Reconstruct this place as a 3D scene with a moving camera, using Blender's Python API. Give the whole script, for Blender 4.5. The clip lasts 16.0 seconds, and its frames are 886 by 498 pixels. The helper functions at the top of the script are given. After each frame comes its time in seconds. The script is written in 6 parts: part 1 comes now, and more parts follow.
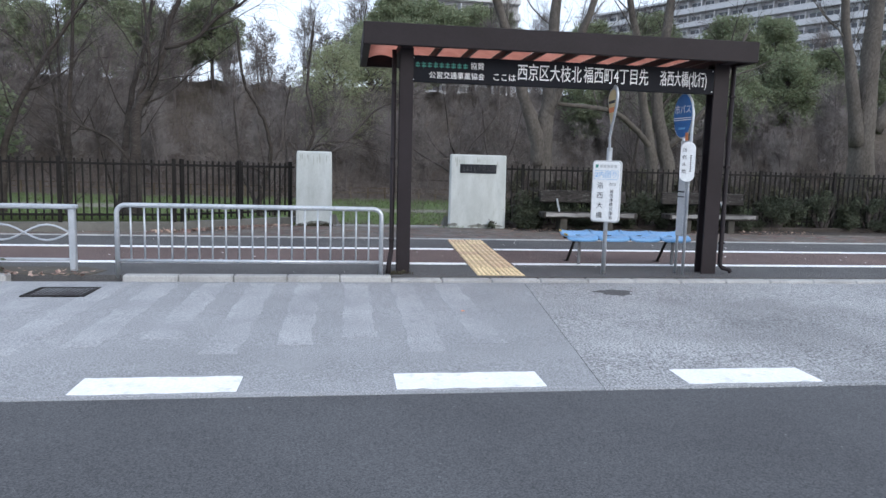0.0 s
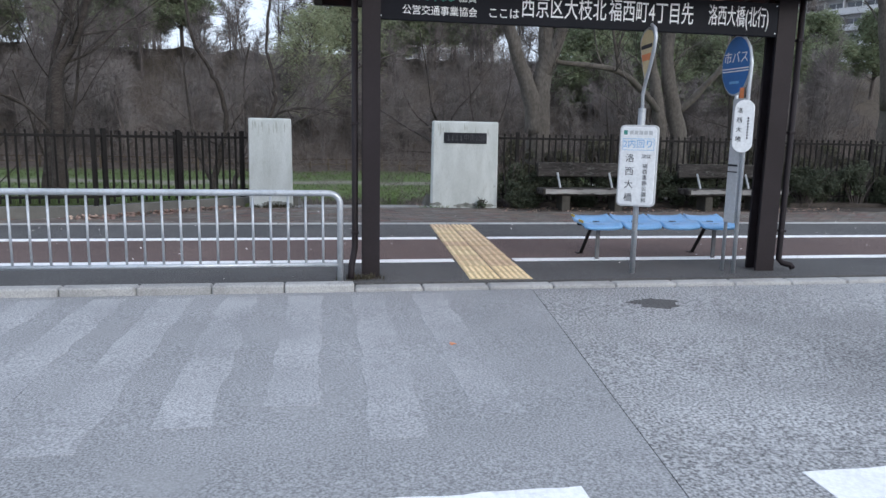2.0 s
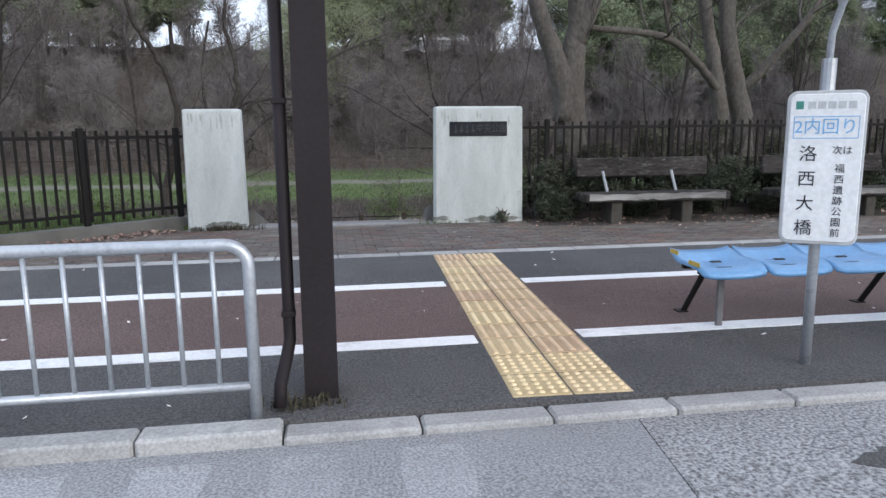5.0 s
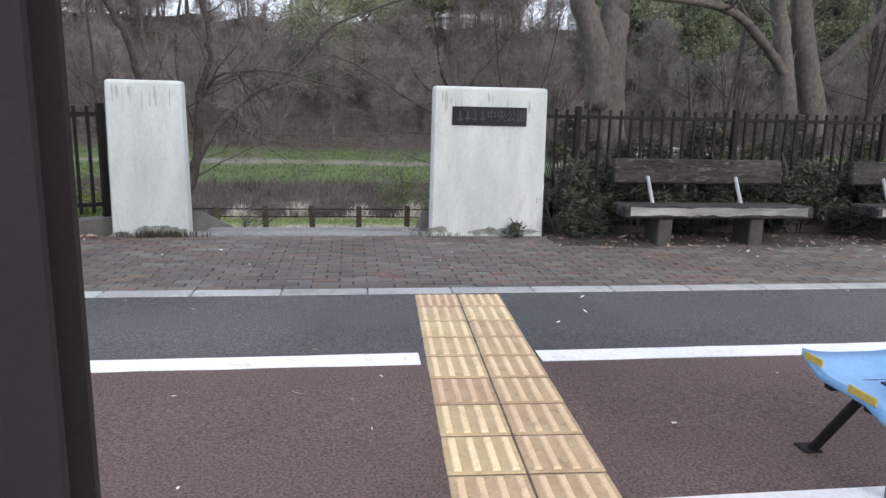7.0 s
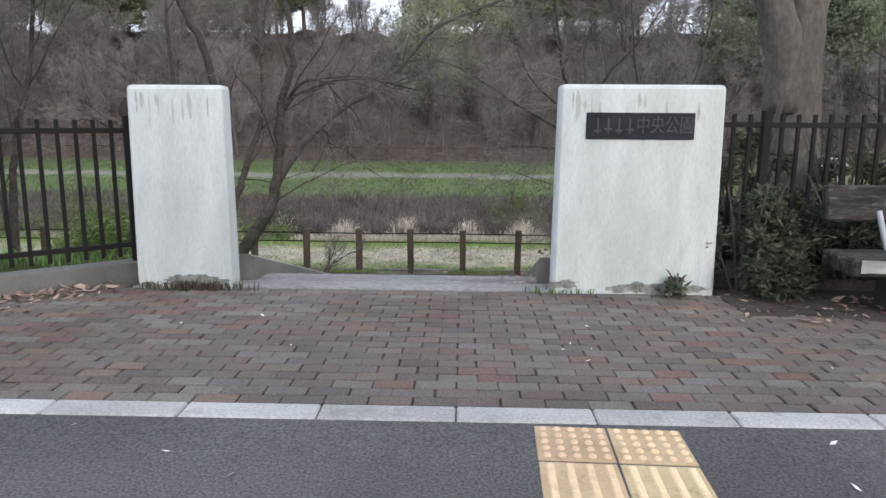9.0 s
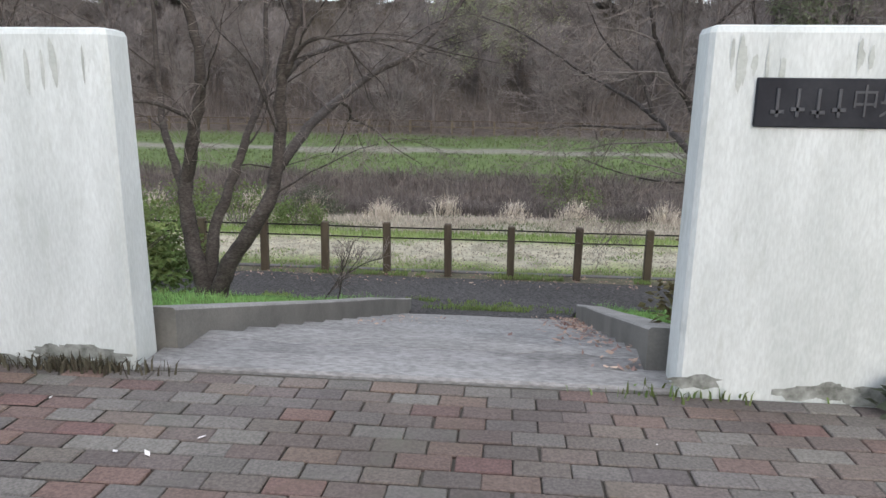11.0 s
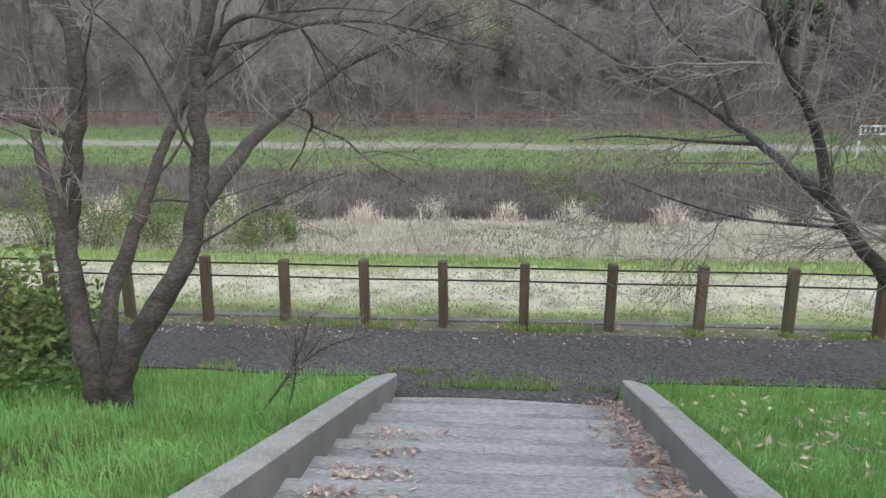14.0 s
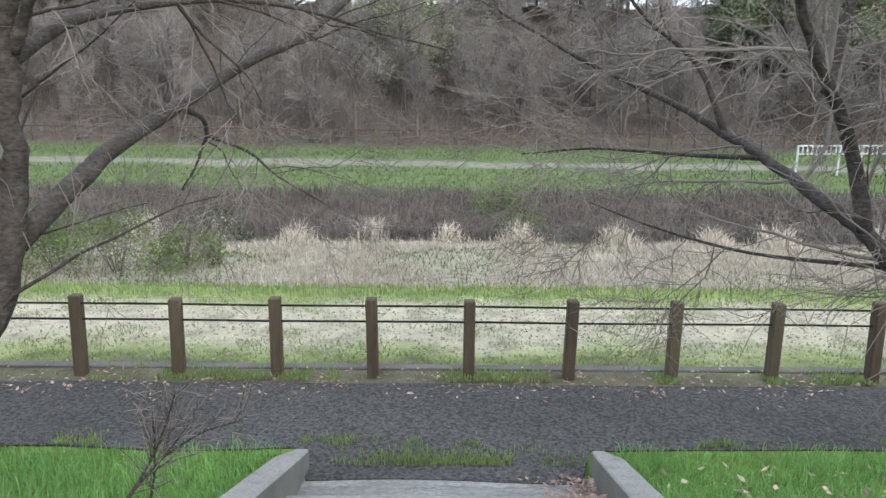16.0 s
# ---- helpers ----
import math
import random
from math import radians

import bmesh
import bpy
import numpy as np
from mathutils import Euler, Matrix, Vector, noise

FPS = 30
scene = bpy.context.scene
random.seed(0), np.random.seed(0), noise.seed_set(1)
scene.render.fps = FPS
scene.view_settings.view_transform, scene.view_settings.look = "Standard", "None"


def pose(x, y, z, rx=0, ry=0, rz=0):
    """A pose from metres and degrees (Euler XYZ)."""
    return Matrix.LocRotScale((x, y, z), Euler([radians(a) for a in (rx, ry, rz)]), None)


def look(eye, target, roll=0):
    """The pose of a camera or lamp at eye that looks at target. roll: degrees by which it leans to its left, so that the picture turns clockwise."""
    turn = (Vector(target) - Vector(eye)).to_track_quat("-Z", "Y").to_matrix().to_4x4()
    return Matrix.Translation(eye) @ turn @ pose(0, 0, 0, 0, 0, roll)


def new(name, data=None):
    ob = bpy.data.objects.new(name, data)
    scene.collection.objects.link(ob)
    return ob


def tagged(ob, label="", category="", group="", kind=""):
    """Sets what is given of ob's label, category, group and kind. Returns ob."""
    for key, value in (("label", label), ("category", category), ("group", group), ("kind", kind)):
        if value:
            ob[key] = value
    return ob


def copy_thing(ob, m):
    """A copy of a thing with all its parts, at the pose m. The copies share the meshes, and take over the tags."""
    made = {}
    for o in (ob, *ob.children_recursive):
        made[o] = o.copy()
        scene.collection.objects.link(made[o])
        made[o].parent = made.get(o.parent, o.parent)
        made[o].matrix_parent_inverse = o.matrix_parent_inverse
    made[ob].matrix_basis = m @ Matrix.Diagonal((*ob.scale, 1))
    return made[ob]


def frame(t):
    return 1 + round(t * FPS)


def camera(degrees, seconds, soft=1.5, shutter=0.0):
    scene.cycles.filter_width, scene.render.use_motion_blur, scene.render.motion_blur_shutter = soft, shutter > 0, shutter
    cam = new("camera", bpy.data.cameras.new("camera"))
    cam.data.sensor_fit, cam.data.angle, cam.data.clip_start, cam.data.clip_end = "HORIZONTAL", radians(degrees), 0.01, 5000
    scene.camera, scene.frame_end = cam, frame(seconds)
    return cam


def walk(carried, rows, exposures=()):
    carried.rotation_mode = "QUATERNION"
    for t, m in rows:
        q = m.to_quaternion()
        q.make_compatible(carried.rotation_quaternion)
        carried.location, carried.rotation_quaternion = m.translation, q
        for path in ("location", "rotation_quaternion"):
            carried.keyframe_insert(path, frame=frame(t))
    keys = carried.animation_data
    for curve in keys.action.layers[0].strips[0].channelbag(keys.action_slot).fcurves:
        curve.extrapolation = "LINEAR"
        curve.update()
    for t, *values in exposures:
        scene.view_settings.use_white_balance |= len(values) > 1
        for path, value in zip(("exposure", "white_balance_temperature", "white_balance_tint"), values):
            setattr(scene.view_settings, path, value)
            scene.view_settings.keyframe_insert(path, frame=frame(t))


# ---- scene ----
cam = camera(64.8, 16.0)
PATH = [
    (0, (-0.016, -0.026, 1.428), (0.26, 1.94, 1.19), 1.5),
    (0.5, (0.036, 0.499, 1.411), (0.35, 2.454, 1.132), 1.5),
    (1, (0.139, 1.027, 1.395), (0.402, 2.98, 1.057), 1.4),
    (1.5, (0.201, 1.554, 1.401), (0.534, 3.49, 1.026), 2.0),
    (2, (0.296, 2.081, 1.405), (0.62, 4.028, 1.085), 1.1),
    (2.5, (0.341, 2.614, 1.405), (0.684, 4.568, 1.152), 0.5),
    (3, (0.393, 3.127, 1.368), (0.717, 5.085, 1.118), -0.3),
    (3.5, (0.456, 3.665, 1.364), (0.745, 5.624, 1.084), -0.2),
    (6, (1.042, 6.192, 1.368), (1.37, 8.126, 0.978), -0.4),
    (6.5, (1.187, 6.69, 1.36), (1.527, 8.615, 0.937), 0.4),
    (7, (1.287, 7.17, 1.43), (1.547, 9.114, 1.038), 1.3),
    (7.5, (1.314, 7.628, 1.451), (1.535, 9.586, 1.109), 1.5),
    (8, (1.366, 8.089, 1.447), (1.497, 10.055, 1.105), 1.4),
    (8.5, (1.36, 8.606, 1.43), (1.461, 10.572, 1.075), 1.1),
    (9, (1.414, 9.146, 1.412), (1.362, 11.111, 1.046), 0.4),
    (9.5, (1.429, 9.693, 1.359), (1.268, 11.658, 1.021), 0.3),
    (11.8, (1.167, 12.118, 1.455), (0.991, 14.051, 0.972), 0.7),
    (12, (1.115, 12.284, 1.47), (0.988, 14.225, 1.004), 0.5),
    (12.5, (1.101, 12.717, 1.503), (0.983, 14.705, 1.317), 0.6),
    (13, (1.035, 13.103, 1.536), (0.862, 15.069, 1.211), 0.8),
    (13.5, (1.005, 13.469, 1.5), (0.876, 15.417, 1.067), 0.3),
    (14, (1.014, 13.832, 1.5), (0.883, 15.771, 1.027), 0.1),
    (14.5, (1.001, 14.201, 1.489), (0.933, 16.154, 1.067), -0.0),
    (15, (1.05, 14.595, 1.463), (1.029, 16.554, 1.06), 0.2),
    (15.5, (1.064, 14.898, 1.414), (1.063, 16.851, 0.984), 0.8),
    (16, (1.069, 15.19, 1.34), (1.099, 17.145, 0.919), 0.8),
]
walk(cam, [(t, look(eye, target, roll)) for t, eye, target, roll in PATH],
     exposures=[(0,0.72,5950,8),(1.5,0.56,5950,8),(3.5,0.58,5950,8),(7,0.98,6250,10),(9,1.05,6300,10),(12,1.26,6480,9),(13,1.37,6420,7),(14,1.54,6350,6),(16,1.6,6250,4)])

# ---- world, sun, white balance ----
world = bpy.data.worlds.new("overcast_evening")
scene.world = world
world.use_nodes = True
wn, wl = world.node_tree.nodes, world.node_tree.links
SUN_EL, SUN_AZ = 24.0, 150.0
sky = wn.new("ShaderNodeTexSky")
sky.sky_type = "NISHITA"
sky.sun_disc = False
sky.sun_elevation, sky.sun_rotation = radians(SUN_EL), radians(SUN_AZ)
sky.air_density, sky.dust_density, sky.ozone_density = 1.0, 4.0, 1.0
cloud = wn.new("ShaderNodeMix")
cloud.data_type = "RGBA"
cloud.inputs[0].default_value = 0.7
cloud.inputs[7].default_value = (8.7, 9.2, 10.3, 1)
wl.new(sky.outputs[0], cloud.inputs[6])
wl.new(cloud.outputs[2], wn["Background"].inputs[0])
wn["Background"].inputs[1].default_value = 0.10
sun_data = bpy.data.lights.new("sun", "SUN")
sun_data.energy, sun_data.angle, sun_data.color = 0.6, radians(25), (1.0, 0.95, 0.88)
sun = new("sun", sun_data)
sa, se = radians(SUN_AZ), radians(SUN_EL)
sun.matrix_world = look((0, 0, 30), (-math.sin(sa) * 50, -math.cos(sa) * 50, 30 - 50 * math.tan(se)))


# ---- mesh helpers ----
class B:
    """Collects vertices and faces of one mesh."""

    def __init__(self, m=None):
        self.v, self.f, self.m = [], [], m

    def add(self, vs, fs):
        k = len(self.v)
        if self.m is not None:
            vs = [self.m @ Vector(p) for p in vs]
        self.v.extend((p[0], p[1], p[2]) for p in vs)
        self.f.extend([tuple(i + k for i in f) for f in fs])
        return self

    def box(self, lo, hi, c=0.006):
        """A box with chamfered edges."""
        ce = [(lo[i] + hi[i]) / 2 for i in range(3)]
        h = [(hi[i] - lo[i]) / 2 for i in range(3)]
        c = min(c, min(h) * 0.6)
        ix, vs = {}, []
        for sx in (-1, 1):
            for sy in (-1, 1):
                for sz in (-1, 1):
                    s = (sx, sy, sz)
                    for k in range(3):
                        ix[s, k] = len(vs)
                        vs.append([ce[i] + s[i] * (h[i] if i == k else h[i] - c) for i in range(3)])
        fs = []

        def sg(k, a, l, b, m, d):
            s = [0, 0, 0]
            s[k], s[l], s[m] = a, b, d
            return tuple(s)

        for k, l, m in ((0, 1, 2), (1, 2, 0), (2, 0, 1)):
            for a in (-1, 1):
                q = [ix[sg(k, a, l, b, m, d), k] for b, d in ((-1, -1), (1, -1), (1, 1), (-1, 1))]
                fs.append(q if a > 0 else q[::-1])
            for a in (-1, 1):
                for b in (-1, 1):
                    q = [ix[sg(k, a, l, b, m, -1), k], ix[sg(k, a, l, b, m, 1), k], ix[sg(k, a, l, b, m, 1), l], ix[sg(k, a, l, b, m, -1), l]]
                    fs.append(q[::-1] if a * b > 0 else q)
        for sx in (-1, 1):
            for sy in (-1, 1):
                for sz in (-1, 1):
                    q = [ix[(sx, sy, sz), k] for k in range(3)]
                    fs.append(q if sx * sy * sz > 0 else q[::-1])
        return self.add(vs, fs)

    def tube(self, pts, radii, sides=6, cap=True):
        """A round bar of changing thickness along points."""
        pts = [Vector(p) for p in pts]
        n = len(pts)
        if not hasattr(radii, "__len__"):
            radii = [radii] * n
        vs, fs = [], []
        u = None
        for i, p in enumerate(pts):
            t = (pts[min(i + 1, n - 1)] - pts[max(i - 1, 0)])
            if t.length < 1e-9:
                t = Vector((0, 0, 1))
            t.normalize()
            if u is None:
                u = t.orthogonal().normalized()
            u = (u - t * u.dot(t))
            if u.length < 1e-6:
                u = t.orthogonal()
            u.normalize()
            w = t.cross(u)
            for k in range(sides):
                a = 2 * math.pi * k / sides
                vs.append(p + (u * math.cos(a) + w * math.sin(a)) * radii[i])
        for i in range(n - 1):
            for k in range(sides):
                k2 = (k + 1) % sides
                fs.append((i * sides + k, i * sides + k2, (i + 1) * sides + k2, (i + 1) * sides + k))
        if cap:
            fs.append(tuple(range(sides))[::-1])
            fs.append(tuple((n - 1) * sides + k for k in range(sides)))
        return self.add(vs, fs)

    def prism(self, outline, z0, z1):
        """An upright prism over a plan outline; z0 and z1 may be functions of x, y."""
        a = z0 if callable(z0) else (lambda x, y: z0)
        b = z1 if callable(z1) else (lambda x, y: z1)
        n = len(outline)
        vs = [(x, y, a(x, y)) for x, y in outline] + [(x, y, b(x, y)) for x, y in outline]
        fs = [tuple(range(n))[::-1], tuple(range(n, 2 * n))]
        fs += [(i, (i + 1) % n, n + (i + 1) % n, n + i) for i in range(n)]
        return self.add(vs, fs)

    def data(self, name, material, smooth=False):
        me = bpy.data.meshes.new(name)
        me.from_pydata(self.v, [], self.f)
        if material:
            me.materials.append(material)
        if smooth:
            me.polygons.foreach_set("use_smooth", [True] * len(me.polygons))
        me.update()
        return me


def part(name, b, material, parent=None, label="", smooth=False):
    """Links a collected mesh as one object, under a thing or under a part."""
    me = b.data(name, material, smooth) if isinstance(b, B) else b
    ob = new(name, me)
    if parent:
        ob.parent = parent
    if label:
        tagged(ob, label)
    return ob


def thing(name, at, label, category, group="", rz=0.0, kind=""):
    ob = new(name)
    ob.empty_display_size = 0.2
    ob.matrix_basis = pose(*at, 0, 0, rz)
    return tagged(ob, label, category, group, kind)


def box(lo, hi, c=0.006, m=None):
    return B(m).box(lo, hi, c)


def text(name, s, size, m, material, parent, thick=0.002, squeeze=1.0):
    """Lettering as a mesh in the plane of m."""
    cu = bpy.data.curves.new(name, "FONT")
    cu.body, cu.size, cu.extrude, cu.resolution_u = s, size, thick, 2
    cu.align_x, cu.align_y = "CENTER", "CENTER"
    tmp = new("lettering_tmp", cu)
    bpy.context.view_layer.update()
    me = bpy.data.meshes.new_from_object(tmp.evaluated_get(bpy.context.evaluated_depsgraph_get()))
    bpy.data.objects.remove(tmp)
    me.transform(m @ Matrix.Diagonal((squeeze, 1, 1, 1)))
    me.materials.clear()
    me.materials.append(material)
    return part(name, me, None, parent)


# ---- materials ----
def ramp(nt, stops):
    r = nt.nodes.new("ShaderNodeValToRGB")
    while len(r.color_ramp.elements) < len(stops):
        r.color_ramp.elements.new(0.5)
    for e, (p, c) in zip(r.color_ramp.elements, stops):
        e.position, e.color = p, (*c, 1)
    return r


def noise_node(nt, vec, scale, detail=4.0, rough=0.6):
    n = nt.nodes.new("ShaderNodeTexNoise")
    n.inputs["Scale"].default_value, n.inputs["Detail"].default_value, n.inputs["Roughness"].default_value = scale, detail, rough
    nt.links.new(vec, n.inputs["Vector"])
    return n


def mix_rgb(nt, fac, a, b, mode="MIX"):
    n = nt.nodes.new("ShaderNodeMix")
    n.data_type, n.blend_type = "RGBA", mode
    for sock, val in ((n.inputs[0], fac), (n.inputs[6], a), (n.inputs[7], b)):
        if hasattr(val, "links"):
            nt.links.new(val, sock)
        elif hasattr(val, "__len__"):
            sock.default_value = (*val, 1)
        else:
            sock.default_value = val
    return n.outputs[2]


def math_node(nt, op, a, b=0.0, c=None, clamp=False):
    n = nt.nodes.new("ShaderNodeMath")
    n.operation, n.use_clamp = op, clamp
    for sock, val in zip(n.inputs, (a, b) if c is None else (a, b, c)):
        if hasattr(val, "links"):
            nt.links.new(val, sock)
        else:
            sock.default_value = val
    return n.outputs[0]


def mat(name, c1, c2, coarse=1.5, fine=60.0, rough=0.85, bump=0.3, metal=0.0, c3=None, speck=None, vary=0.0, stretch=(1, 1, 1), islands=0.0, spec=0.3, dist=0.004, grains=(0.93, 1.07), palette=None):
    """A surface with stains at one scale, grain at another, fine relief and, if asked, specks and variation from piece to piece."""
    m = bpy.data.materials.new(name)
    m.use_nodes = True
    nt = m.node_tree
    bs = nt.nodes["Principled BSDF"]
    geo = nt.nodes.new("ShaderNodeNewGeometry")
    mp = nt.nodes.new("ShaderNodeMapping")
    mp.inputs["Scale"].default_value = stretch
    nt.links.new(geo.outputs["Position"], mp.inputs["Vector"])
    vec = mp.outputs[0]
    big = noise_node(nt, vec, coarse, 5)
    small = noise_node(nt, vec, fine, 3)
    r = ramp(nt, [(0.3, c1), (0.7, c2)])
    nt.links.new(big.outputs[0], r.inputs[0])
    col = r.outputs[0]
    grain = ramp(nt, [(0.35, (grains[0],) * 3), (0.65, (grains[1],) * 3)])
    nt.links.new(small.outputs[0], grain.inputs[0])
    col = mix_rgb(nt, 1.0, col, grain.outputs[0], "MULTIPLY")
    if c3:
        st = noise_node(nt, vec, coarse * 3.1, 6, 0.7)
        sr = ramp(nt, [(0.55, (0, 0, 0)), (0.72, (1, 1, 1))])
        nt.links.new(st.outputs[0], sr.inputs[0])
        col = mix_rgb(nt, sr.outputs[0], col, c3)
    if speck:
        vo = nt.nodes.new("ShaderNodeTexVoronoi")
        vo.inputs["Scale"].default_value = speck[1]
        nt.links.new(vec, vo.inputs["Vector"])
        vr = ramp(nt, [(0.0, (0, 0, 0)), (speck[2], (0, 0, 0)), (min(0.999, speck[2] + 0.15), (1, 1, 1))])
        nt.links.new(vo.outputs["Color"], vr.inputs[0])
        col = mix_rgb(nt, vr.outputs[0], col, speck[0])
    if palette:
        if islands:
            rnd = geo.outputs["Random Per Island"]
        else:
            rnd = nt.nodes.new("ShaderNodeObjectInfo").outputs["Random"]
        pr_ = ramp(nt, [(i / len(palette), c) for i, c in enumerate(palette)])
        pr_.color_ramp.interpolation = "CONSTANT"
        nt.links.new(math_node(nt, "FRACT", math_node(nt, "MULTIPLY", rnd, 7.31)), pr_.inputs[0])
        col = mix_rgb(nt, 1.0, col, pr_.outputs[0], "MULTIPLY")
    if vary:
        oi = nt.nodes.new("ShaderNodeObjectInfo")
        hs = nt.nodes.new("ShaderNodeHueSaturation")
        nt.links.new(math_node(nt, "MULTIPLY_ADD", oi.outputs["Random"], 2 * vary, 1 - vary), hs.inputs["Value"])
        nt.links.new(math_node(nt, "MULTIPLY_ADD", oi.outputs["Random"], 0.03, 0.485), hs.inputs["Hue"])
        nt.links.new(col, hs.inputs["Color"])
        col = hs.outputs[0]
    if islands:
        hs = nt.nodes.new("ShaderNodeHueSaturation")
        nt.links.new(math_node(nt, "MULTIPLY_ADD", geo.outputs["Random Per Island"], 2 * islands, 1 - islands), hs.inputs["Value"])
        nt.links.new(math_node(nt, "MULTIPLY_ADD", geo.outputs["Random Per Island"], 0.04, 0.48), hs.inputs["Hue"])
        nt.links.new(col, hs.inputs["Color"])
        col = hs.outputs[0]
    nt.links.new(col, bs.inputs["Base Color"])
    bs.inputs["Roughness"].default_value, bs.inputs["Metallic"].default_value = rough, metal
    bs.inputs["Specular IOR Level"].default_value = spec
    if bump:
        bp = nt.nodes.new("ShaderNodeBump")
        bp.inputs["Strength"].default_value, bp.inputs["Distance"].default_value = bump, dist
        nt.links.new(small.outputs[0], bp.inputs["Height"])
        nt.links.new(bp.outputs[0], bs.inputs["Normal"])
    return m


def leaf_mat(name, c1, c2, vary=0.35, rough=0.6, glow=0.25):
    """Leaves and blades: two-sided, a little light passes through."""
    m = mat(name, c1, c2, 0.8, 9.0, rough, 0, islands=vary, spec=0.12)
    nt = m.node_tree
    bs, out = nt.nodes["Principled BSDF"], nt.nodes["Material Output"]
    tr = nt.nodes.new("ShaderNodeBsdfTranslucent")
    mx = nt.nodes.new("ShaderNodeMixShader")
    mx.inputs[0].default_value = glow
    nt.links.new(bs.inputs["Base Color"].links[0].from_socket, tr.inputs[0])
    nt.links.new(bs.outputs[0], mx.inputs[1])
    nt.links.new(tr.outputs[0], mx.inputs[2])
    nt.links.new(mx.outputs[0], out.inputs[0])
    return m


M_ROAD = mat("dark_asphalt", (0.07, 0.071, 0.077), (0.104, 0.106, 0.113), 0.5, 110, 0.9, 0.6, speck=((0.22, 0.22, 0.23), 80, 0.95), grains=(0.6, 1.4))
M_BAY = mat("worn_bay_asphalt", (0.24, 0.245, 0.255), (0.34, 0.345, 0.36), 0.45, 85, 0.92, 0.7, c3=(0.3, 0.305, 0.315), grains=(0.6, 1.4), dist=0.006)
M_SHOULDER = mat("coarse_aggregate_asphalt", (0.22, 0.222, 0.23), (0.38, 0.385, 0.395), 0.6, 62, 0.92, 1.0, grains=(0.38, 1.6), dist=0.012)
M_OLDPAINT = mat("faded_hatch_paint", (0.277, 0.282, 0.296), (0.384, 0.389, 0.404), 1.2, 85, 0.9, 0.6, grains=(0.62, 1.38))
M_PAINT = mat("white_road_paint", (0.74, 0.75, 0.77), (0.86, 0.87, 0.89), 2.5, 50, 0.75, 0.4, c3=(0.55, 0.55, 0.56))
M_WALK = mat("grey_footway_asphalt", (0.072, 0.071, 0.074), (0.11, 0.108, 0.109), 0.7, 85, 0.9, 0.8, speck=((0.17, 0.17, 0.17), 90, 0.95), grains=(0.55, 1.45), dist=0.006)
M_CYCLE = mat("red_brown_asphalt", (0.10, 0.072, 0.068), (0.15, 0.108, 0.10), 0.7, 85, 0.9, 0.8, speck=((0.2, 0.15, 0.14), 90, 0.95), grains=(0.55, 1.45), dist=0.006)
M_KERB = mat("kerb_concrete", (0.30, 0.30, 0.298), (0.46, 0.46, 0.455), 2.0, 70, 0.9, 0.35, c3=(0.25, 0.25, 0.245), vary=0.12, grains=(0.8, 1.15))
M_PILLAR = mat("whitewashed_concrete", (0.44, 0.47, 0.458), (0.59, 0.62, 0.612), 1.6, 45, 0.9, 0.3, stretch=(2.2, 2.2, 0.6), c3=(0.42, 0.445, 0.425), grains=(0.93, 1.06), spec=0.15)
M_CONC = mat("old_concrete", (0.27, 0.262, 0.255), (0.40, 0.392, 0.38), 1.8, 60, 0.92, 0.4, c3=(0.22, 0.212, 0.205), grains=(0.8, 1.18))
M_STEP = mat("weathered_step_concrete", (0.135, 0.13, 0.128), (0.285, 0.275, 0.272), 2.2, 40, 0.92, 0.5, stretch=(0.6, 1.6, 1.6), c3=(0.29, 0.285, 0.28), grains=(0.75, 1.2))
PAL = [(1, 1, 1), (0.88, 0.92, 0.95), (1.08, 0.95, 0.9), (0.92, 1.0, 1.0), (1.1, 1.2, 1.22), (0.95, 0.97, 0.95), (1.15, 0.92, 0.88), (1.0, 0.99, 0.97), (0.85, 0.87, 0.87), (1.14, 1.25, 1.25), (1.03, 1.0, 0.97)]
M_BRICK = mat("brown_paving_brick", (0.108, 0.088, 0.079), (0.168, 0.141, 0.129), 0.9, 90, 0.9, 0.5, c3=(0.115, 0.102, 0.085), vary=0.1, palette=PAL, grains=(0.75, 1.2))
M_BRICKS = mat("brown_paving_bricks", (0.108, 0.088, 0.079), (0.168, 0.141, 0.129), 0.9, 90, 0.9, 0.5, c3=(0.115, 0.102, 0.085), islands=0.1, palette=PAL, grains=(0.75, 1.2))
M_JOINT = mat("joint_soil", (0.075, 0.067, 0.056), (0.115, 0.103, 0.086), 3, 60, 0.95, 0.4)
M_TACTILE = mat("yellow_tactile_tile", (0.68, 0.51, 0.31), (0.80, 0.64, 0.43), 3, 80, 0.85, 0.3, c3=(0.5, 0.41, 0.27), vary=0.12)
M_STEEL_BROWN = mat("dark_brown_painted_steel", (0.02, 0.016, 0.018), (0.028, 0.023, 0.026), 1.2, 60, 0.55, 0.05, spec=0.15, grains=(0.92, 1.08))
M_FENCE = mat("black_brown_fence_paint", (0.012, 0.011, 0.011), (0.02, 0.018, 0.017), 2, 60, 0.6, 0.1, spec=0.12)
M_GALV = mat("galvanised_steel", (0.40, 0.43, 0.47), (0.55, 0.58, 0.62), 4, 60, 0.42, 0.1, metal=0.55, c3=(0.33, 0.35, 0.38))
M_PANEL = bpy.data.materials.new("pinkish_roof_panel")
M_BLUE = mat("blue_seat_plastic", (0.16, 0.36, 0.66), (0.22, 0.44, 0.75), 3, 40, 0.4, 0.05, spec=0.5)
M_BLUEDISC = mat("blue_sign_enamel", (0.02, 0.12, 0.36), (0.03, 0.15, 0.42), 3, 40, 0.35, 0.03, spec=0.5)
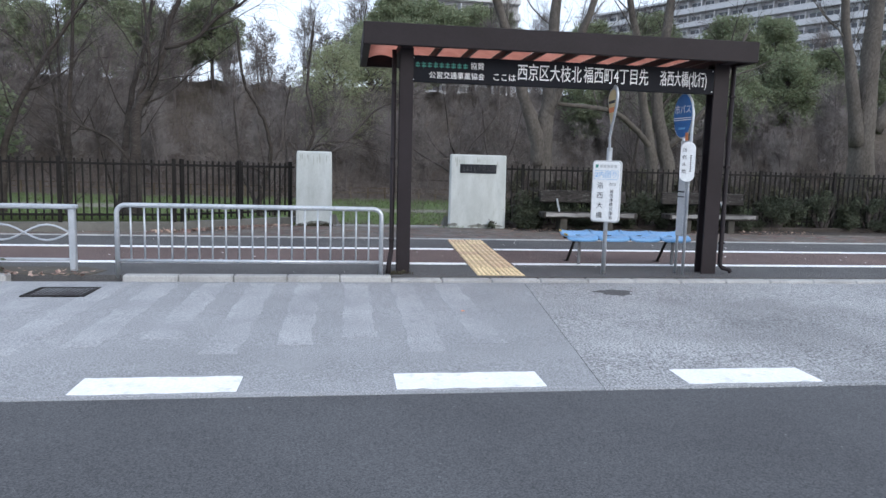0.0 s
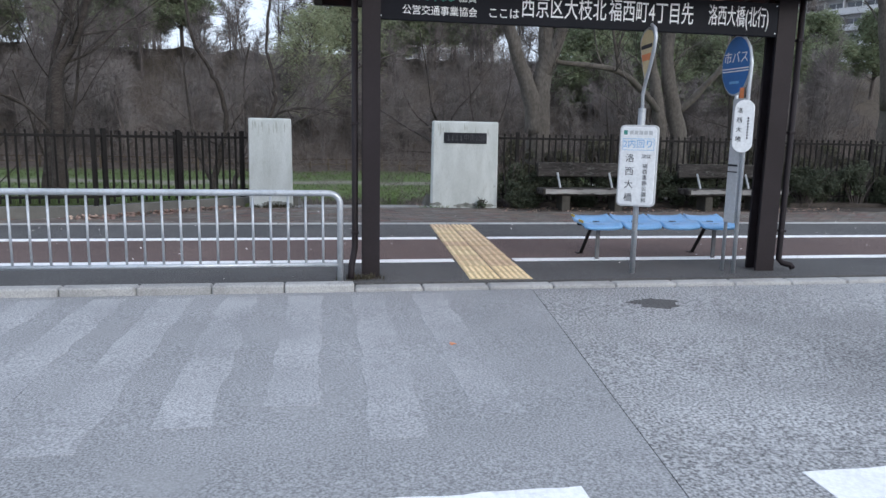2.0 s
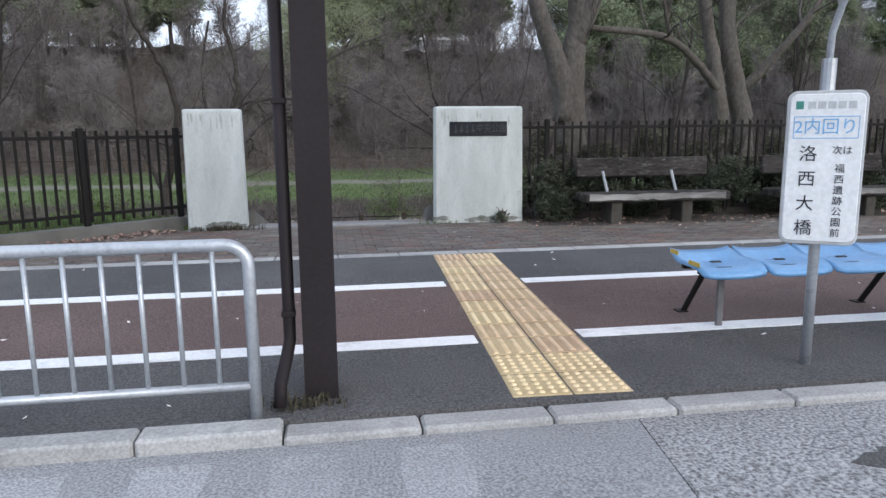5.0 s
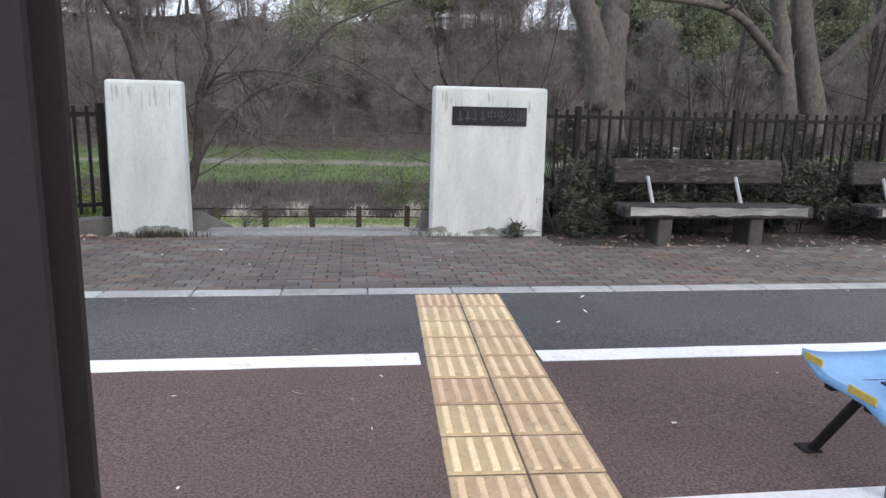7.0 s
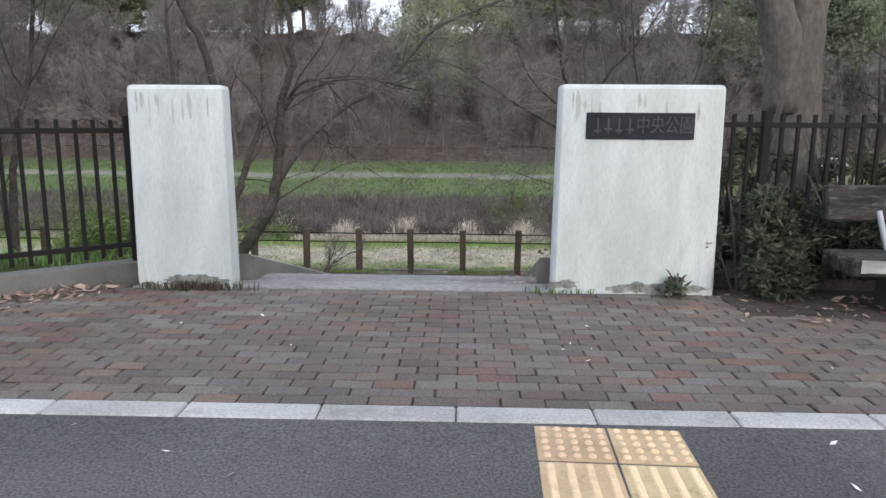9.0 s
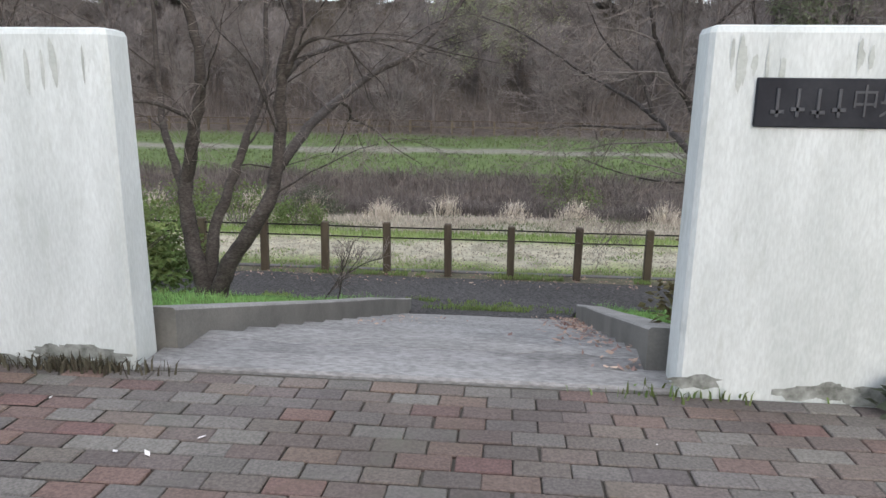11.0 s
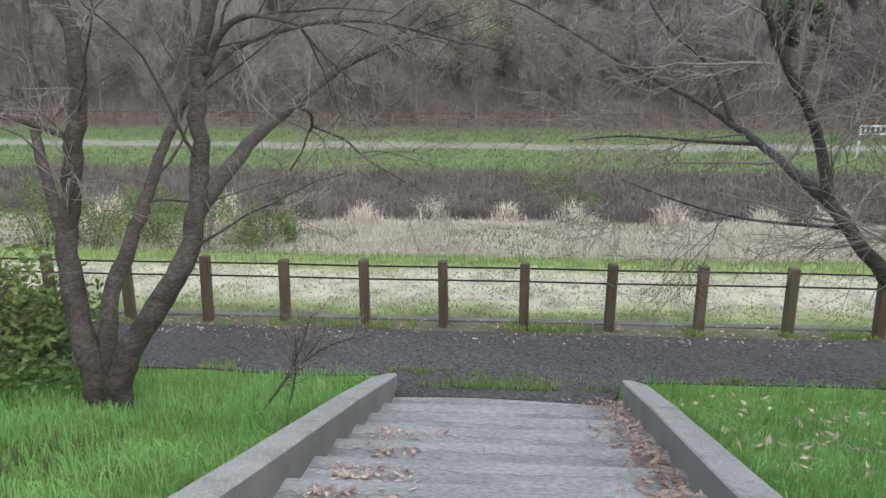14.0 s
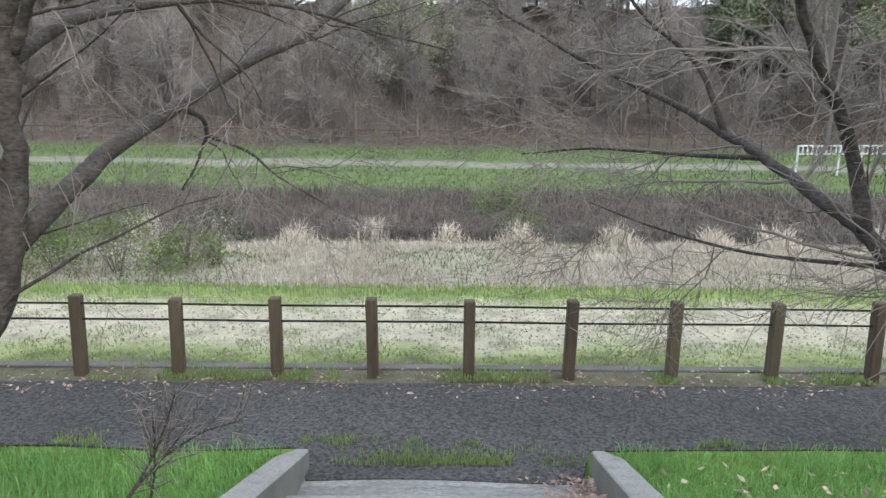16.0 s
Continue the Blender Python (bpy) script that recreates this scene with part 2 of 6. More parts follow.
M_WHITE = mat("white_sign_enamel", (0.68, 0.70, 0.72), (0.78, 0.80, 0.82), 3, 40, 0.45, 0.04, spec=0.5)
M_SIGNCASE = mat("grey_sign_casing", (0.42, 0.44, 0.46), (0.52, 0.54, 0.56), 3, 40, 0.5, 0.06)
M_LETTER = mat("white_lettering", (0.78, 0.79, 0.8), (0.84, 0.85, 0.86), 3, 40, 0.6, 0)
M_INK = mat("dark_lettering", (0.02, 0.022, 0.03), (0.03, 0.032, 0.04), 3, 40, 0.6, 0)
M_INKBLUE = mat("light_blue_lettering", (0.16, 0.38, 0.65), (0.2, 0.42, 0.7), 3, 40, 0.6, 0)
M_INKGREEN = mat("green_lettering", (0.05, 0.2, 0.17), (0.07, 0.25, 0.21), 3, 40, 0.6, 0)
M_SIGNBLACK = mat("black_sign_board", (0.007, 0.008, 0.012), (0.011, 0.012, 0.017), 2, 40, 0.6, 0.03, spec=0.12)
M_CREAM = mat("aged_cream_sign", (0.55, 0.46, 0.26), (0.66, 0.56, 0.34), 4, 40, 0.5, 0.05)
M_ORANGE = mat("orange_sign_band", (0.62, 0.2, 0.08), (0.7, 0.26, 0.1), 4, 40, 0.5, 0.05)
M_PLAQUE = mat("dark_stone_plaque", (0.014, 0.015, 0.02), (0.028, 0.03, 0.036), 6, 60, 0.55, 0.05, spec=0.15)
M_PLAQUETXT = mat("dull_plaque_lettering", (0.04, 0.043, 0.05), (0.065, 0.069, 0.077), 6, 60, 0.5, 0)
M_OLDWOOD = mat("weathered_grey_wood", (0.014, 0.012, 0.011), (0.05, 0.045, 0.042), 5, 25, 0.92, 0.9, stretch=(0.4, 1.4, 1.4), c3=(0.15, 0.148, 0.14), grains=(0.6, 1.4), dist=0.01)
M_POST = mat("brown_wood_post", (0.055, 0.042, 0.03), (0.10, 0.08, 0.058), 4, 40, 0.88, 0.5, stretch=(2, 2, 0.3), vary=0.2)
M_BARK = mat("dark_cherry_bark", (0.03, 0.025, 0.022), (0.068, 0.058, 0.053), 3.5, 30, 0.95, 0.8, stretch=(1, 1, 2.0), c3=(0.092, 0.084, 0.079), grains=(0.6, 1.4), dist=0.012)
M_BARKPALE = mat("grey_plane_bark", (0.074, 0.066, 0.058), (0.128, 0.116, 0.103), 2.2, 25, 0.95, 0.7, stretch=(1, 1, 0.5), c3=(0.085, 0.075, 0.064), grains=(0.75, 1.25), dist=0.012)
M_TWIG = mat("pale_brown_twigs", (0.1, 0.083, 0.076), (0.21, 0.182, 0.17), 1.0, 20, 0.95, 0.2)
# distance haze is mixed into this colour, paler than the near twigs
M_TWIGFAR = mat("hazy_brown_twigs", (0.115, 0.102, 0.1), (0.2, 0.181, 0.178), 0.4, 20, 0.95, 0.2)
M_TWIGDARK = mat("brown_twigs", (0.062, 0.053, 0.05), (0.115, 0.1, 0.096), 0.4, 20, 0.95, 0.2)
M_LEAFDARK = leaf_mat("dark_green_leaves", (0.05, 0.06, 0.043), (0.102, 0.113, 0.077), 0.45)
# leaf colour lifted to carry the haze over the hill
M_LEAFEVER = leaf_mat("evergreen_leaves", (0.185, 0.215, 0.135), (0.28, 0.315, 0.205), 0.2, 0.7, 0.45)
M_LEAFBUSH = leaf_mat("yellow_green_leaves", (0.08, 0.118, 0.042), (0.165, 0.21, 0.075))
M_LEAFWILLOW = leaf_mat("fresh_willow_leaves", (0.25, 0.272, 0.165), (0.35, 0.372, 0.245), 0.2, 0.7, 0.45)
M_LEAFRED = leaf_mat("reddish_leaves", (0.15, 0.095, 0.06), (0.12, 0.14, 0.06))
M_GRASS = leaf_mat("fresh_grass", (0.13, 0.255, 0.075), (0.25, 0.41, 0.14), 0.32)
M_MEADOW = leaf_mat("yellowish_meadow_grass", (0.15, 0.225, 0.07), (0.27, 0.33, 0.13), 0.25)
M_DRY = leaf_mat("dry_reeds", (0.29, 0.255, 0.21), (0.45, 0.405, 0.345), 0.22, 0.8, 0.15)
M_PAMPAS = leaf_mat("pale_feathery_grass", (0.42, 0.37, 0.3), (0.58, 0.52, 0.45), 0.2, 0.8, 0.15)
M_BRUSH = leaf_mat("dead_brush", (0.085, 0.074, 0.07), (0.155, 0.136, 0.13), 0.3, 0.9, 0.05)
M_FALLEN = leaf_mat("fallen_leaves", (0.23, 0.14, 0.11), (0.46, 0.345, 0.29), 0.45, 0.8, 0.05)
M_PETAL = mat("pale_litter", (0.72, 0.66, 0.64), (0.84, 0.8, 0.78), 5, 40, 0.8, 0.1)
M_WALLAPT = mat("pale_apartment_wall", (0.52, 0.53, 0.55), (0.62, 0.63, 0.65), 0.2, 4, 0.85, 0)
M_GLASSDARK = mat("dark_window_glass", (0.06, 0.07, 0.085), (0.12, 0.13, 0.15), 0.4, 3, 0.15, 0, spec=0.6)

nt = (M_PANEL.use_nodes, M_PANEL.node_tree)[1] if M_PANEL.use_nodes else None
M_PANEL.use_nodes = True
nt = M_PANEL.node_tree
tr = nt.nodes.new("ShaderNodeBsdfTranslucent")
nz = noise_node(nt, nt.nodes.new("ShaderNodeNewGeometry").outputs["Position"], 4)
rr = ramp(nt, [(0.3, (0.62, 0.36, 0.30)), (0.7, (0.78, 0.52, 0.45))])
nt.links.new(nz.outputs[0], rr.inputs[0])
nt.links.new(rr.outputs[0], tr.inputs[0])
nt.links.new(rr.outputs[0], nt.nodes["Principled BSDF"].inputs["Base Color"])
mx = nt.nodes.new("ShaderNodeMixShader")
mx.inputs[0].default_value = 0.75
nt.links.new(nt.nodes["Principled BSDF"].outputs[0], mx.inputs[1])
nt.links.new(tr.outputs[0], mx.inputs[2])
nt.links.new(mx.outputs[0], nt.nodes["Material Output"].inputs[0])

M_FARGRASS = leaf_mat("dull_far_grass", (0.078, 0.105, 0.045), (0.118, 0.15, 0.066), 0.2)
M_BLOCK = mat("mossy_bench_block", (0.045, 0.042, 0.036), (0.085, 0.08, 0.07), 4, 40, 0.95, 0.5)
# tile base, darker than the raised bars and dots
M_TILEBASE = mat("darker_tactile_base", (0.43, 0.32, 0.19), (0.56, 0.44, 0.28), 4, 80, 0.9, 0.3, c3=(0.3, 0.24, 0.15), vary=0.1)
M_YELLOW = mat("yellow_sticker", (0.5, 0.36, 0.07), (0.6, 0.44, 0.1), 6, 50, 0.5, 0.05)
M_MOSS = leaf_mat("dead_weeds", (0.05, 0.045, 0.035), (0.11, 0.1, 0.07), 0.3, 0.9, 0.05)

M_STEPPALE = mat("worn_step_edge", (0.18, 0.174, 0.17), (0.28, 0.272, 0.266), 2.0, 40, 0.92, 0.5, stretch=(0.6, 1.6, 1.6), grains=(0.75, 1.2))
M_RAILDULL = mat("dull_white_rail_paint", (0.3, 0.32, 0.34), (0.42, 0.44, 0.46), 3, 40, 0.7, 0.05)
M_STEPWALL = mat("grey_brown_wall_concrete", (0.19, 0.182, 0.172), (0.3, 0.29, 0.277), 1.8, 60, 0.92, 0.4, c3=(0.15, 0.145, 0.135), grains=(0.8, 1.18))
M_WORN = mat("silvered_worn_wood", (0.12, 0.117, 0.115), (0.36, 0.355, 0.35), 5, 40, 0.9, 0.5, stretch=(0.3, 1.6, 1.6))
M_LEGGREY = mat("dull_grey_steel", (0.1, 0.1, 0.105), (0.16, 0.16, 0.17), 3, 40, 0.6, 0.05)
M_HEDGEBACK = leaf_mat("dull_brown_green_leaves", (0.085, 0.085, 0.062), (0.165, 0.158, 0.115), 0.45, 0.7, 0.2)
M_STAIN = mat("grey_stain", (0.3, 0.32, 0.295), (0.46, 0.485, 0.46), 6, 60, 0.92, 0.2)
M_STAINDARK = mat("dark_foot_dirt", (0.09, 0.092, 0.08), (0.36, 0.375, 0.35), 14, 60, 0.92, 0.3)


# ---- the ground: one sheet from the street over the river valley to the hill ----
def lerp(a, b, t):
    return a + (b - a) * max(0.0, min(1.0, t))


def chain(y, knots):
    for (y0, z0), (y1, z1) in zip(knots, knots[1:]):
        if y <= y1:
            return lerp(z0, z1, (y - y0) / (y1 - y0))
    return knots[-1][1]


def stair_left(y):
    return -0.19 + 0.068 * (y - 14.8)


def stair_right(y):
    return 2.03 + 0.048 * (y - 14.8)


def edge_line(x):
    """How far the paving reaches, as a function of x."""
    if x < -3.0:
        return 12.85 + 0.18 * (x + 3.0)
    if x < -1.1:
        return lerp(12.85, 14.5, (x + 3.0) / 1.9)
    return 14.35


BANK = [(14.0, 0.2), (14.7, 0.2), (19.85, -1.385), (21.9, -1.41), (25.4, -1.46), (25.9, -1.7), (29.5, -3.3), (43, -3.85), (45.5, -2.75), (50.5, -2.02), (52, -1.95), (60, -1.55), (64, -0.6), (88, 10.5), (140, 12), (600, 12)]


def ground_z(x, y):
    e = edge_line(x)
    if y < e + 0.05:
        return -0.14
    z = chain(y, BANK) if y > 14.0 else 0.2
    if 14.0 < y < 19.7 and stair_left(y) - 0.12 < x < stair_right(y) + 0.12:
        return min(z, 0.2) - 0.75
    if 19.7 <= y < 20.25 and stair_left(y) < x < stair_right(y):
        return z - 0.05
    amp = 0.03 if y < 26 else (0.12 if y < 60 else 0.5 if y < 78 else 0.9)
    if 20.0 < y < 25:
        amp = 0.012
    z += amp * noise.noise((x * 0.35, y * 0.35, 0.0)) * (1 if y > 14.8 else 0.3)
    return z


def spread(a, b, n, power=1.0):
    return [a + (b - a) * (i / n) ** power for i in range(n + 1)]


xs = [-600, -300, -150, -90] + spread(-60, -14, 24)[:-1] + spread(-14, -1.2, 40)[:-1] + spread(-1.2, 0.4, 32)[:-1] + spread(0.4, 2.0, 6)[:-1] + spread(2.0, 2.6, 12)[:-1] + spread(2.6, 14, 38)[:-1] + spread(14, 60, 24) + [90, 150, 300, 600]
ys = [-600, -150, -40, 0, 8, 11, 12] + spread(12.1, 15.0, 29)[:-1] + spread(15.0, 26.2, 60)[:-1] + spread(26.2, 62, 70)[:-1] + spread(62, 92, 26) + [110, 140, 200, 350, 600]
g = B()
nx = len(xs)
g.v = [(x, y, ground_z(x, y)) for y in ys for x in xs]
g.f = [(j * nx + i, j * nx + i + 1, (j + 1) * nx + i + 1, (j + 1) * nx + i) for j in range(len(ys) - 1) for i in range(nx - 1)]

M_GROUND = bpy.data.materials.new("park_ground")
M_GROUND.use_nodes = True
nt = M_GROUND.node_tree
geo = nt.nodes.new("ShaderNodeNewGeometry")
sep = nt.nodes.new("ShaderNodeSeparateXYZ")
nt.links.new(geo.outputs["Position"], sep.inputs[0])
wob = noise_node(nt, geo.outputs["Position"], 0.8, 5)
yw = math_node(nt, "MULTIPLY_ADD", wob.outputs[0], 1.6, math_node(nt, "ADD", sep.outputs[1], -0.8))
f = math_node(nt, "DIVIDE", math_node(nt, "ADD", yw, -12.0), 80.0, clamp=True)


def at_y(y):
    return (y - 12.0) / 80.0


SOIL, LAWN, MEADOW, STRAW, REED, BRUSHC, FARGRASS, LITTER = (0.09, 0.07, 0.05), (0.12, 0.20, 0.05), (0.22, 0.27, 0.10), (0.40, 0.37, 0.285), (0.255, 0.235, 0.185), (0.13, 0.108, 0.096), (0.1, 0.134, 0.058), (0.095, 0.079, 0.071)
bands = ramp(nt, [(at_y(13), SOIL), (at_y(16), LAWN), (at_y(20.6), LAWN), (at_y(21.3), (0.125, 0.115, 0.08)), (at_y(22.0), (0.13, 0.125, 0.085)), (at_y(22.4), MEADOW), (at_y(23.0), STRAW), (at_y(24.3), STRAW), (at_y(24.8), MEADOW), (at_y(26.5), MEADOW), (at_y(29.5), REED), (at_y(39.2), REED), (at_y(40.4), BRUSHC), (at_y(45.2), BRUSHC), (at_y(46.2), FARGRASS), (at_y(50.3), FARGRASS), (at_y(50.9), (0.19, 0.185, 0.155)), (at_y(52.2), (0.19, 0.185, 0.155)), (at_y(53.0), FARGRASS), (at_y(57), FARGRASS), (at_y(60), LITTER), (at_y(90), (0.1, 0.088, 0.074))])
nt.links.new(f, bands.inputs[0])
patch = noise_node(nt, geo.outputs["Position"], 2.6, 6, 0.7)
pr = ramp(nt, [(0.32, (0.55, 0.55, 0.5)), (0.5, (1, 1, 1)), (0.72, (1.35, 1.3, 1.2))])
nt.links.new(patch.outputs[0], pr.inputs[0])
gr = noise_node(nt, geo.outputs["Position"], 35, 4, 0.7)
gr2 = ramp(nt, [(0.25, (0.6, 0.6, 0.6)), (0.75, (1.35, 1.35, 1.35))])
nt.links.new(gr.outputs[0], gr2.inputs[0])
colr = mix_rgb(nt, 0.9, mix_rgb(nt, 0.9, bands.outputs[0], pr.outputs[0], "MULTIPLY"), gr2.outputs[0], "MULTIPLY")
nt.links.new(colr, nt.nodes["Principled BSDF"].inputs["Base Color"])
nt.nodes["Principled BSDF"].inputs["Roughness"].default_value = 0.95
nt.nodes["Principled BSDF"].inputs["Specular IOR Level"].default_value = 0.1
bp = nt.nodes.new("ShaderNodeBump")
bp.inputs["Strength"].default_value, bp.inputs["Distance"].default_value = 0.8, 0.03
nt.links.new(gr.outputs[0], bp.inputs["Height"])
nt.links.new(bp.outputs[0], nt.nodes["Principled BSDF"].inputs["Normal"])
ground = part("ground", g, M_GROUND, smooth=True)
tagged(ground, "grassy park ground falling to a river and rising to a wooded hill", "ground", kind="structure")


# ---- street ----
def sheet(name, outline, z, material, label, category, thick=0.02, parent=None):
    zf = z if callable(z) else (lambda x, y: z)
    ob = part(name, B().prism(outline, lambda x, y: zf(x, y) - thick, zf), material, parent)
    return tagged(ob, label, category, kind="structure")


def road_z(x, y):
    return lerp(0.0, 0.05, (y - 4.2) / 3.9)


def diag(y):
    return 1.68 + (y - 4.29) * 0.115


rng = random.Random(4)
# ragged joint between the carriageway and the bay
ragged = [(x * 0.25, 4.24 + rng.uniform(-0.02, 0.02)) for x in range(-480, 481)]
sheet("road", [(-120, -7), (120, -7)] + [(x, y) for x, y in ragged[::-1]], lambda x, y: -0.004, M_ROAD, "dark grey asphalt carriageway", "road", 0.1)
sheet("bus_bay", [(-120, 4.2), (diag(4.2), 4.2), (diag(8.06), 8.06), (-120, 8.06)], road_z, M_BAY, "pale worn asphalt bus bay with faded hatching", "road", 0.1)
sheet("road_shoulder", [(diag(4.2) + 0.006, 4.2), (120, 4.2), (120, 8.06), (diag(8.06) + 0.006, 8.06)], road_z, M_SHOULDER, "coarse pale aggregate asphalt of the road shoulder", "road", 0.1)
sheet("far_pavement", [(-120, -10), (120, -10), (120, -7.01), (-120, -7.01)], 0.08, M_WALK, "grey asphalt footway across the road", "pavement", 0.1)


def paint_patch(name, outline, zf, material, label, lift=0.004):
    ob = part(name, B().prism(outline, lambda x, y: zf(x, y) - 0.004, lambda x, y: zf(x, y) + lift), material)
    return tagged(ob, label, "road marking", kind="structure")


def worn(x0, x1, y0, y1, rng, step=0.08, j=0.012):
    """A painted bar with slightly uneven edges."""
    n = max(2, int((x1 - x0) / step))
    lowr = [(lerp(x0, x1, i / n), y0 + rng.uniform(-j, j)) for i in range(n + 1)]
    up = [(lerp(x0, x1, i / n), y1 + rng.uniform(-j, j) * 0.6) for i in range(n + 1)]
    return lowr + up[::-1]


for k in range(-9, 12):
    x0 = 0.315 + 1.985 * k
    paint_patch("lane_dash", worn(x0, x0 + 0.99, 4.285, 4.60, rng), road_z, M_PAINT, "worn white dashed edge line on the asphalt")
for k in range(-14, 4):
    x0 = -0.55 + 0.52 * k
    o = []
    n = 14
    lft = [(x0 + rng.uniform(-0.02, 0.02), lerp(7.95, 5.35 + 0.25 * math.sin(k * 2.1), i / n)) for i in range(n + 1)]
    rgt = [(x0 + 0.27 + rng.uniform(-0.02, 0.02), y) for _, y in lft]
    if x0 + 0.3 < diag(5.4):
        paint_patch("faded_stripe", lft + rgt[::-1], road_z, M_OLDPAINT, "faded pale hatching stripe worn into the bay", 0.002)

joint_lo = [(x * 0.12, 4.245 + rng.uniform(-0.012, 0.012)) for x in range(-70, 90)]
joint_hi = [(x, 4.275 + rng.uniform(-0.008, 0.012)) for x, _ in joint_lo]
paint_patch("ragged_joint", joint_lo + joint_hi[::-1], lambda x, y: 0.0, M_OLDPAINT, "pale ragged joint between carriageway and bay", 0.003)
# dark irregular stain on the shoulder
st = [(3.02 + (0.2 + 0.05 * math.sin(5 * a) + rng.uniform(-0.03, 0.03)) * math.cos(a) * 0.95, 7.47 + (0.17 + rng.uniform(-0.04, 0.03)) * math.sin(a)) for a in [i * math.tau / 28 for i in range(28)]]
paint_patch("tar_stain", st, road_z, M_WALK, "dark irregular tar patch on the pale shoulder", 0.003)


# ---- pavement ----
def walk_z(x, y):
    return lerp(0.10, 0.15, (y - 8.2) / 3.9)


sheet("pavement", [(-60, 8.21), (60, 8.21), (60, 9.20), (-60, 9.20)], walk_z, M_WALK, "dark grey asphalt footway", "pavement", 0.12)
sheet("cycle_path", [(-60, 9.203), (60, 9.203), (60, 10.67), (-60, 10.67)], walk_z, M_CYCLE, "red-brown asphalt cycle lane", "pavement", 0.12)
sheet("pavement_inner", [(-60, 10.673), (60, 10.673), (60, 11.93), (-60, 11.93)], walk_z, M_WALK, "dark grey asphalt footway beside the brick strip", "pavement", 0.12)
bx = [-40, -8, -3.0, -2.0, -1.1, 0, 40]
bed = sheet("brick_paving", [(-40, 11.94), (40, 11.94), (40, 14.36)] + [(x, edge_line(x) + 0.02) for x in (3, -1.0, -1.1, -2.0, -3.0, -7.6)] + [(-7.7, 11.944)], lambda x, y: 0.138, M_JOINT, "brown brick strip paved in running bond", "pavement", 0.12)
for y0, y1 in ((9.115, 9.27), (10.585, 10.745)):
    for a, b_ in ((-40, 1.59 + 0.033 * (y0 - 9)), (2.24 + 0.033 * (y0 - 9), 40)):
        paint_patch("footway_line", worn(a, b_, y0, y1, rng, 0.2, 0.006), walk_z, M_PAINT, "white line painted along the cycle lane")

# kerb of the street, flush at the shelter and raised beyond it
kerb = thing("kerb", (0, 8.13, 0.0), "pale concrete kerb stones along the bus bay", "kerb", kind="structure")
kerb_meshes = {}
for k in range(-40, 60):
    x0 = -2.48 + 0.6 * k
    if k < 0 and k > -3:
        continue
    top = 0.085 if x0 > 0.2 else 0.12
    key = round(top, 3)
    if key not in kerb_meshes:
        kerb_meshes[key] = box((0.004, -0.075, -0.1), (0.596, 0.075, key), 0.014).data("kerb_stone", M_KERB)
    o = part("kerb_stone", kerb_meshes[key], None, kerb)
    o.matrix_basis = pose(x0, 0, 0)
edging = thing("stone_edging", (0, 12.0, 0.15), "pale stone edging between asphalt and brick", "kerb", kind="structure")
em = box((0.003, -0.075, -0.12), (0.597, 0.075, 0.006), 0.008).data("edging_stone", M_KERB)
for k in range(-30, 40):
    o = part("edging_stone", em, None, edging)
    o.matrix_basis = pose(0.2 + 0.6 * k, 0, 0)

# low kerb wall under the slanting fence and along the planted side
lk = B()
pts = [(-13.0, edge_line(-13.0)), (-3.0, 12.85), (-1.05, 14.46)]
lk.prism([(-13, 11.05), (-3.0, 12.85), (-1.02, 14.46), (-1.02, 14.7), (-3.08, 13.03), (-13, 11.23)], -0.1, 0.30)
# mossy kerb colour; on the stair walls it stands in for shade
M_KERBDARK = mat("mossy_kerb_and_wall_shade", (0.11, 0.108, 0.1), (0.19, 0.185, 0.17), 1.8, 60, 0.92, 0.4)
tagged(part("low_kerb_wall", lk, M_KERBDARK), "low grey concrete kerb under the iron fence", "kerb", kind="structure")

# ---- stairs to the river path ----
# dark grey for the shadow lines painted on the treads
M_RISERSHADE = mat("grey_riser_shade", (0.092, 0.088, 0.086), (0.145, 0.14, 0.137), 5, 50, 0.95, 0.4)
stairs = thing("stairs", (1.0, 14.8, 0.1), "wide shallow weathered concrete steps leading down", "stairs", kind="structure")
off = Matrix.Translation((-1.0, -14.8, -0.1))
RISE, TREAD = 0.139, 0.463
levels = [(14.42, 14.75)] + [(14.75 + TREAD * k, 14.75 + TREAD * (k + 1)) for k in range(11)]
for i, (a, b_) in enumerate(levels):
    z = 0.145 - RISE * i
    y0 = a - 0.0
    bb = B(off)
    bb.prism([(stair_left(y0) - 0.03, y0 - 0.02), (stair_right(y0) + 0.03, y0 - 0.02), (stair_right(b_) + 0.03, b_), (stair_left(b_) - 0.03, b_)], z - 0.4, z)
    part("step", bb, M_STEP, stairs)
    if i:
        # ragged dark strip behind each nosing, painted as the riser's shadow
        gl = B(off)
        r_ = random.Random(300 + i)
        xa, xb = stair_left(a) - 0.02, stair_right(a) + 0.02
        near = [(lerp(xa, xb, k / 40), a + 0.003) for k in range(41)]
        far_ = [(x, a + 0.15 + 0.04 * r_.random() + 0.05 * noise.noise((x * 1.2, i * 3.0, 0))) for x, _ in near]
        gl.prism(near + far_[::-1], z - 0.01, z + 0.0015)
        part("grime_line", gl, M_RISERSHADE, stairs)
    ns = B(off)
    r_ = random.Random(340 + i)
    far_ = [(lerp(stair_left(b_), stair_right(b_), k / 40), b_ + 0.001) for k in range(41)]
    near = [(x, b_ - 0.10 - 0.05 * r_.random() - 0.05 * noise.noise((x * 0.9, i * 5.0, 2))) for x, _ in far_]
    ns.prism(near + far_[::-1], z - 0.01, z + 0.002)
    part("worn_nosing", ns, M_STEPPALE, stairs)
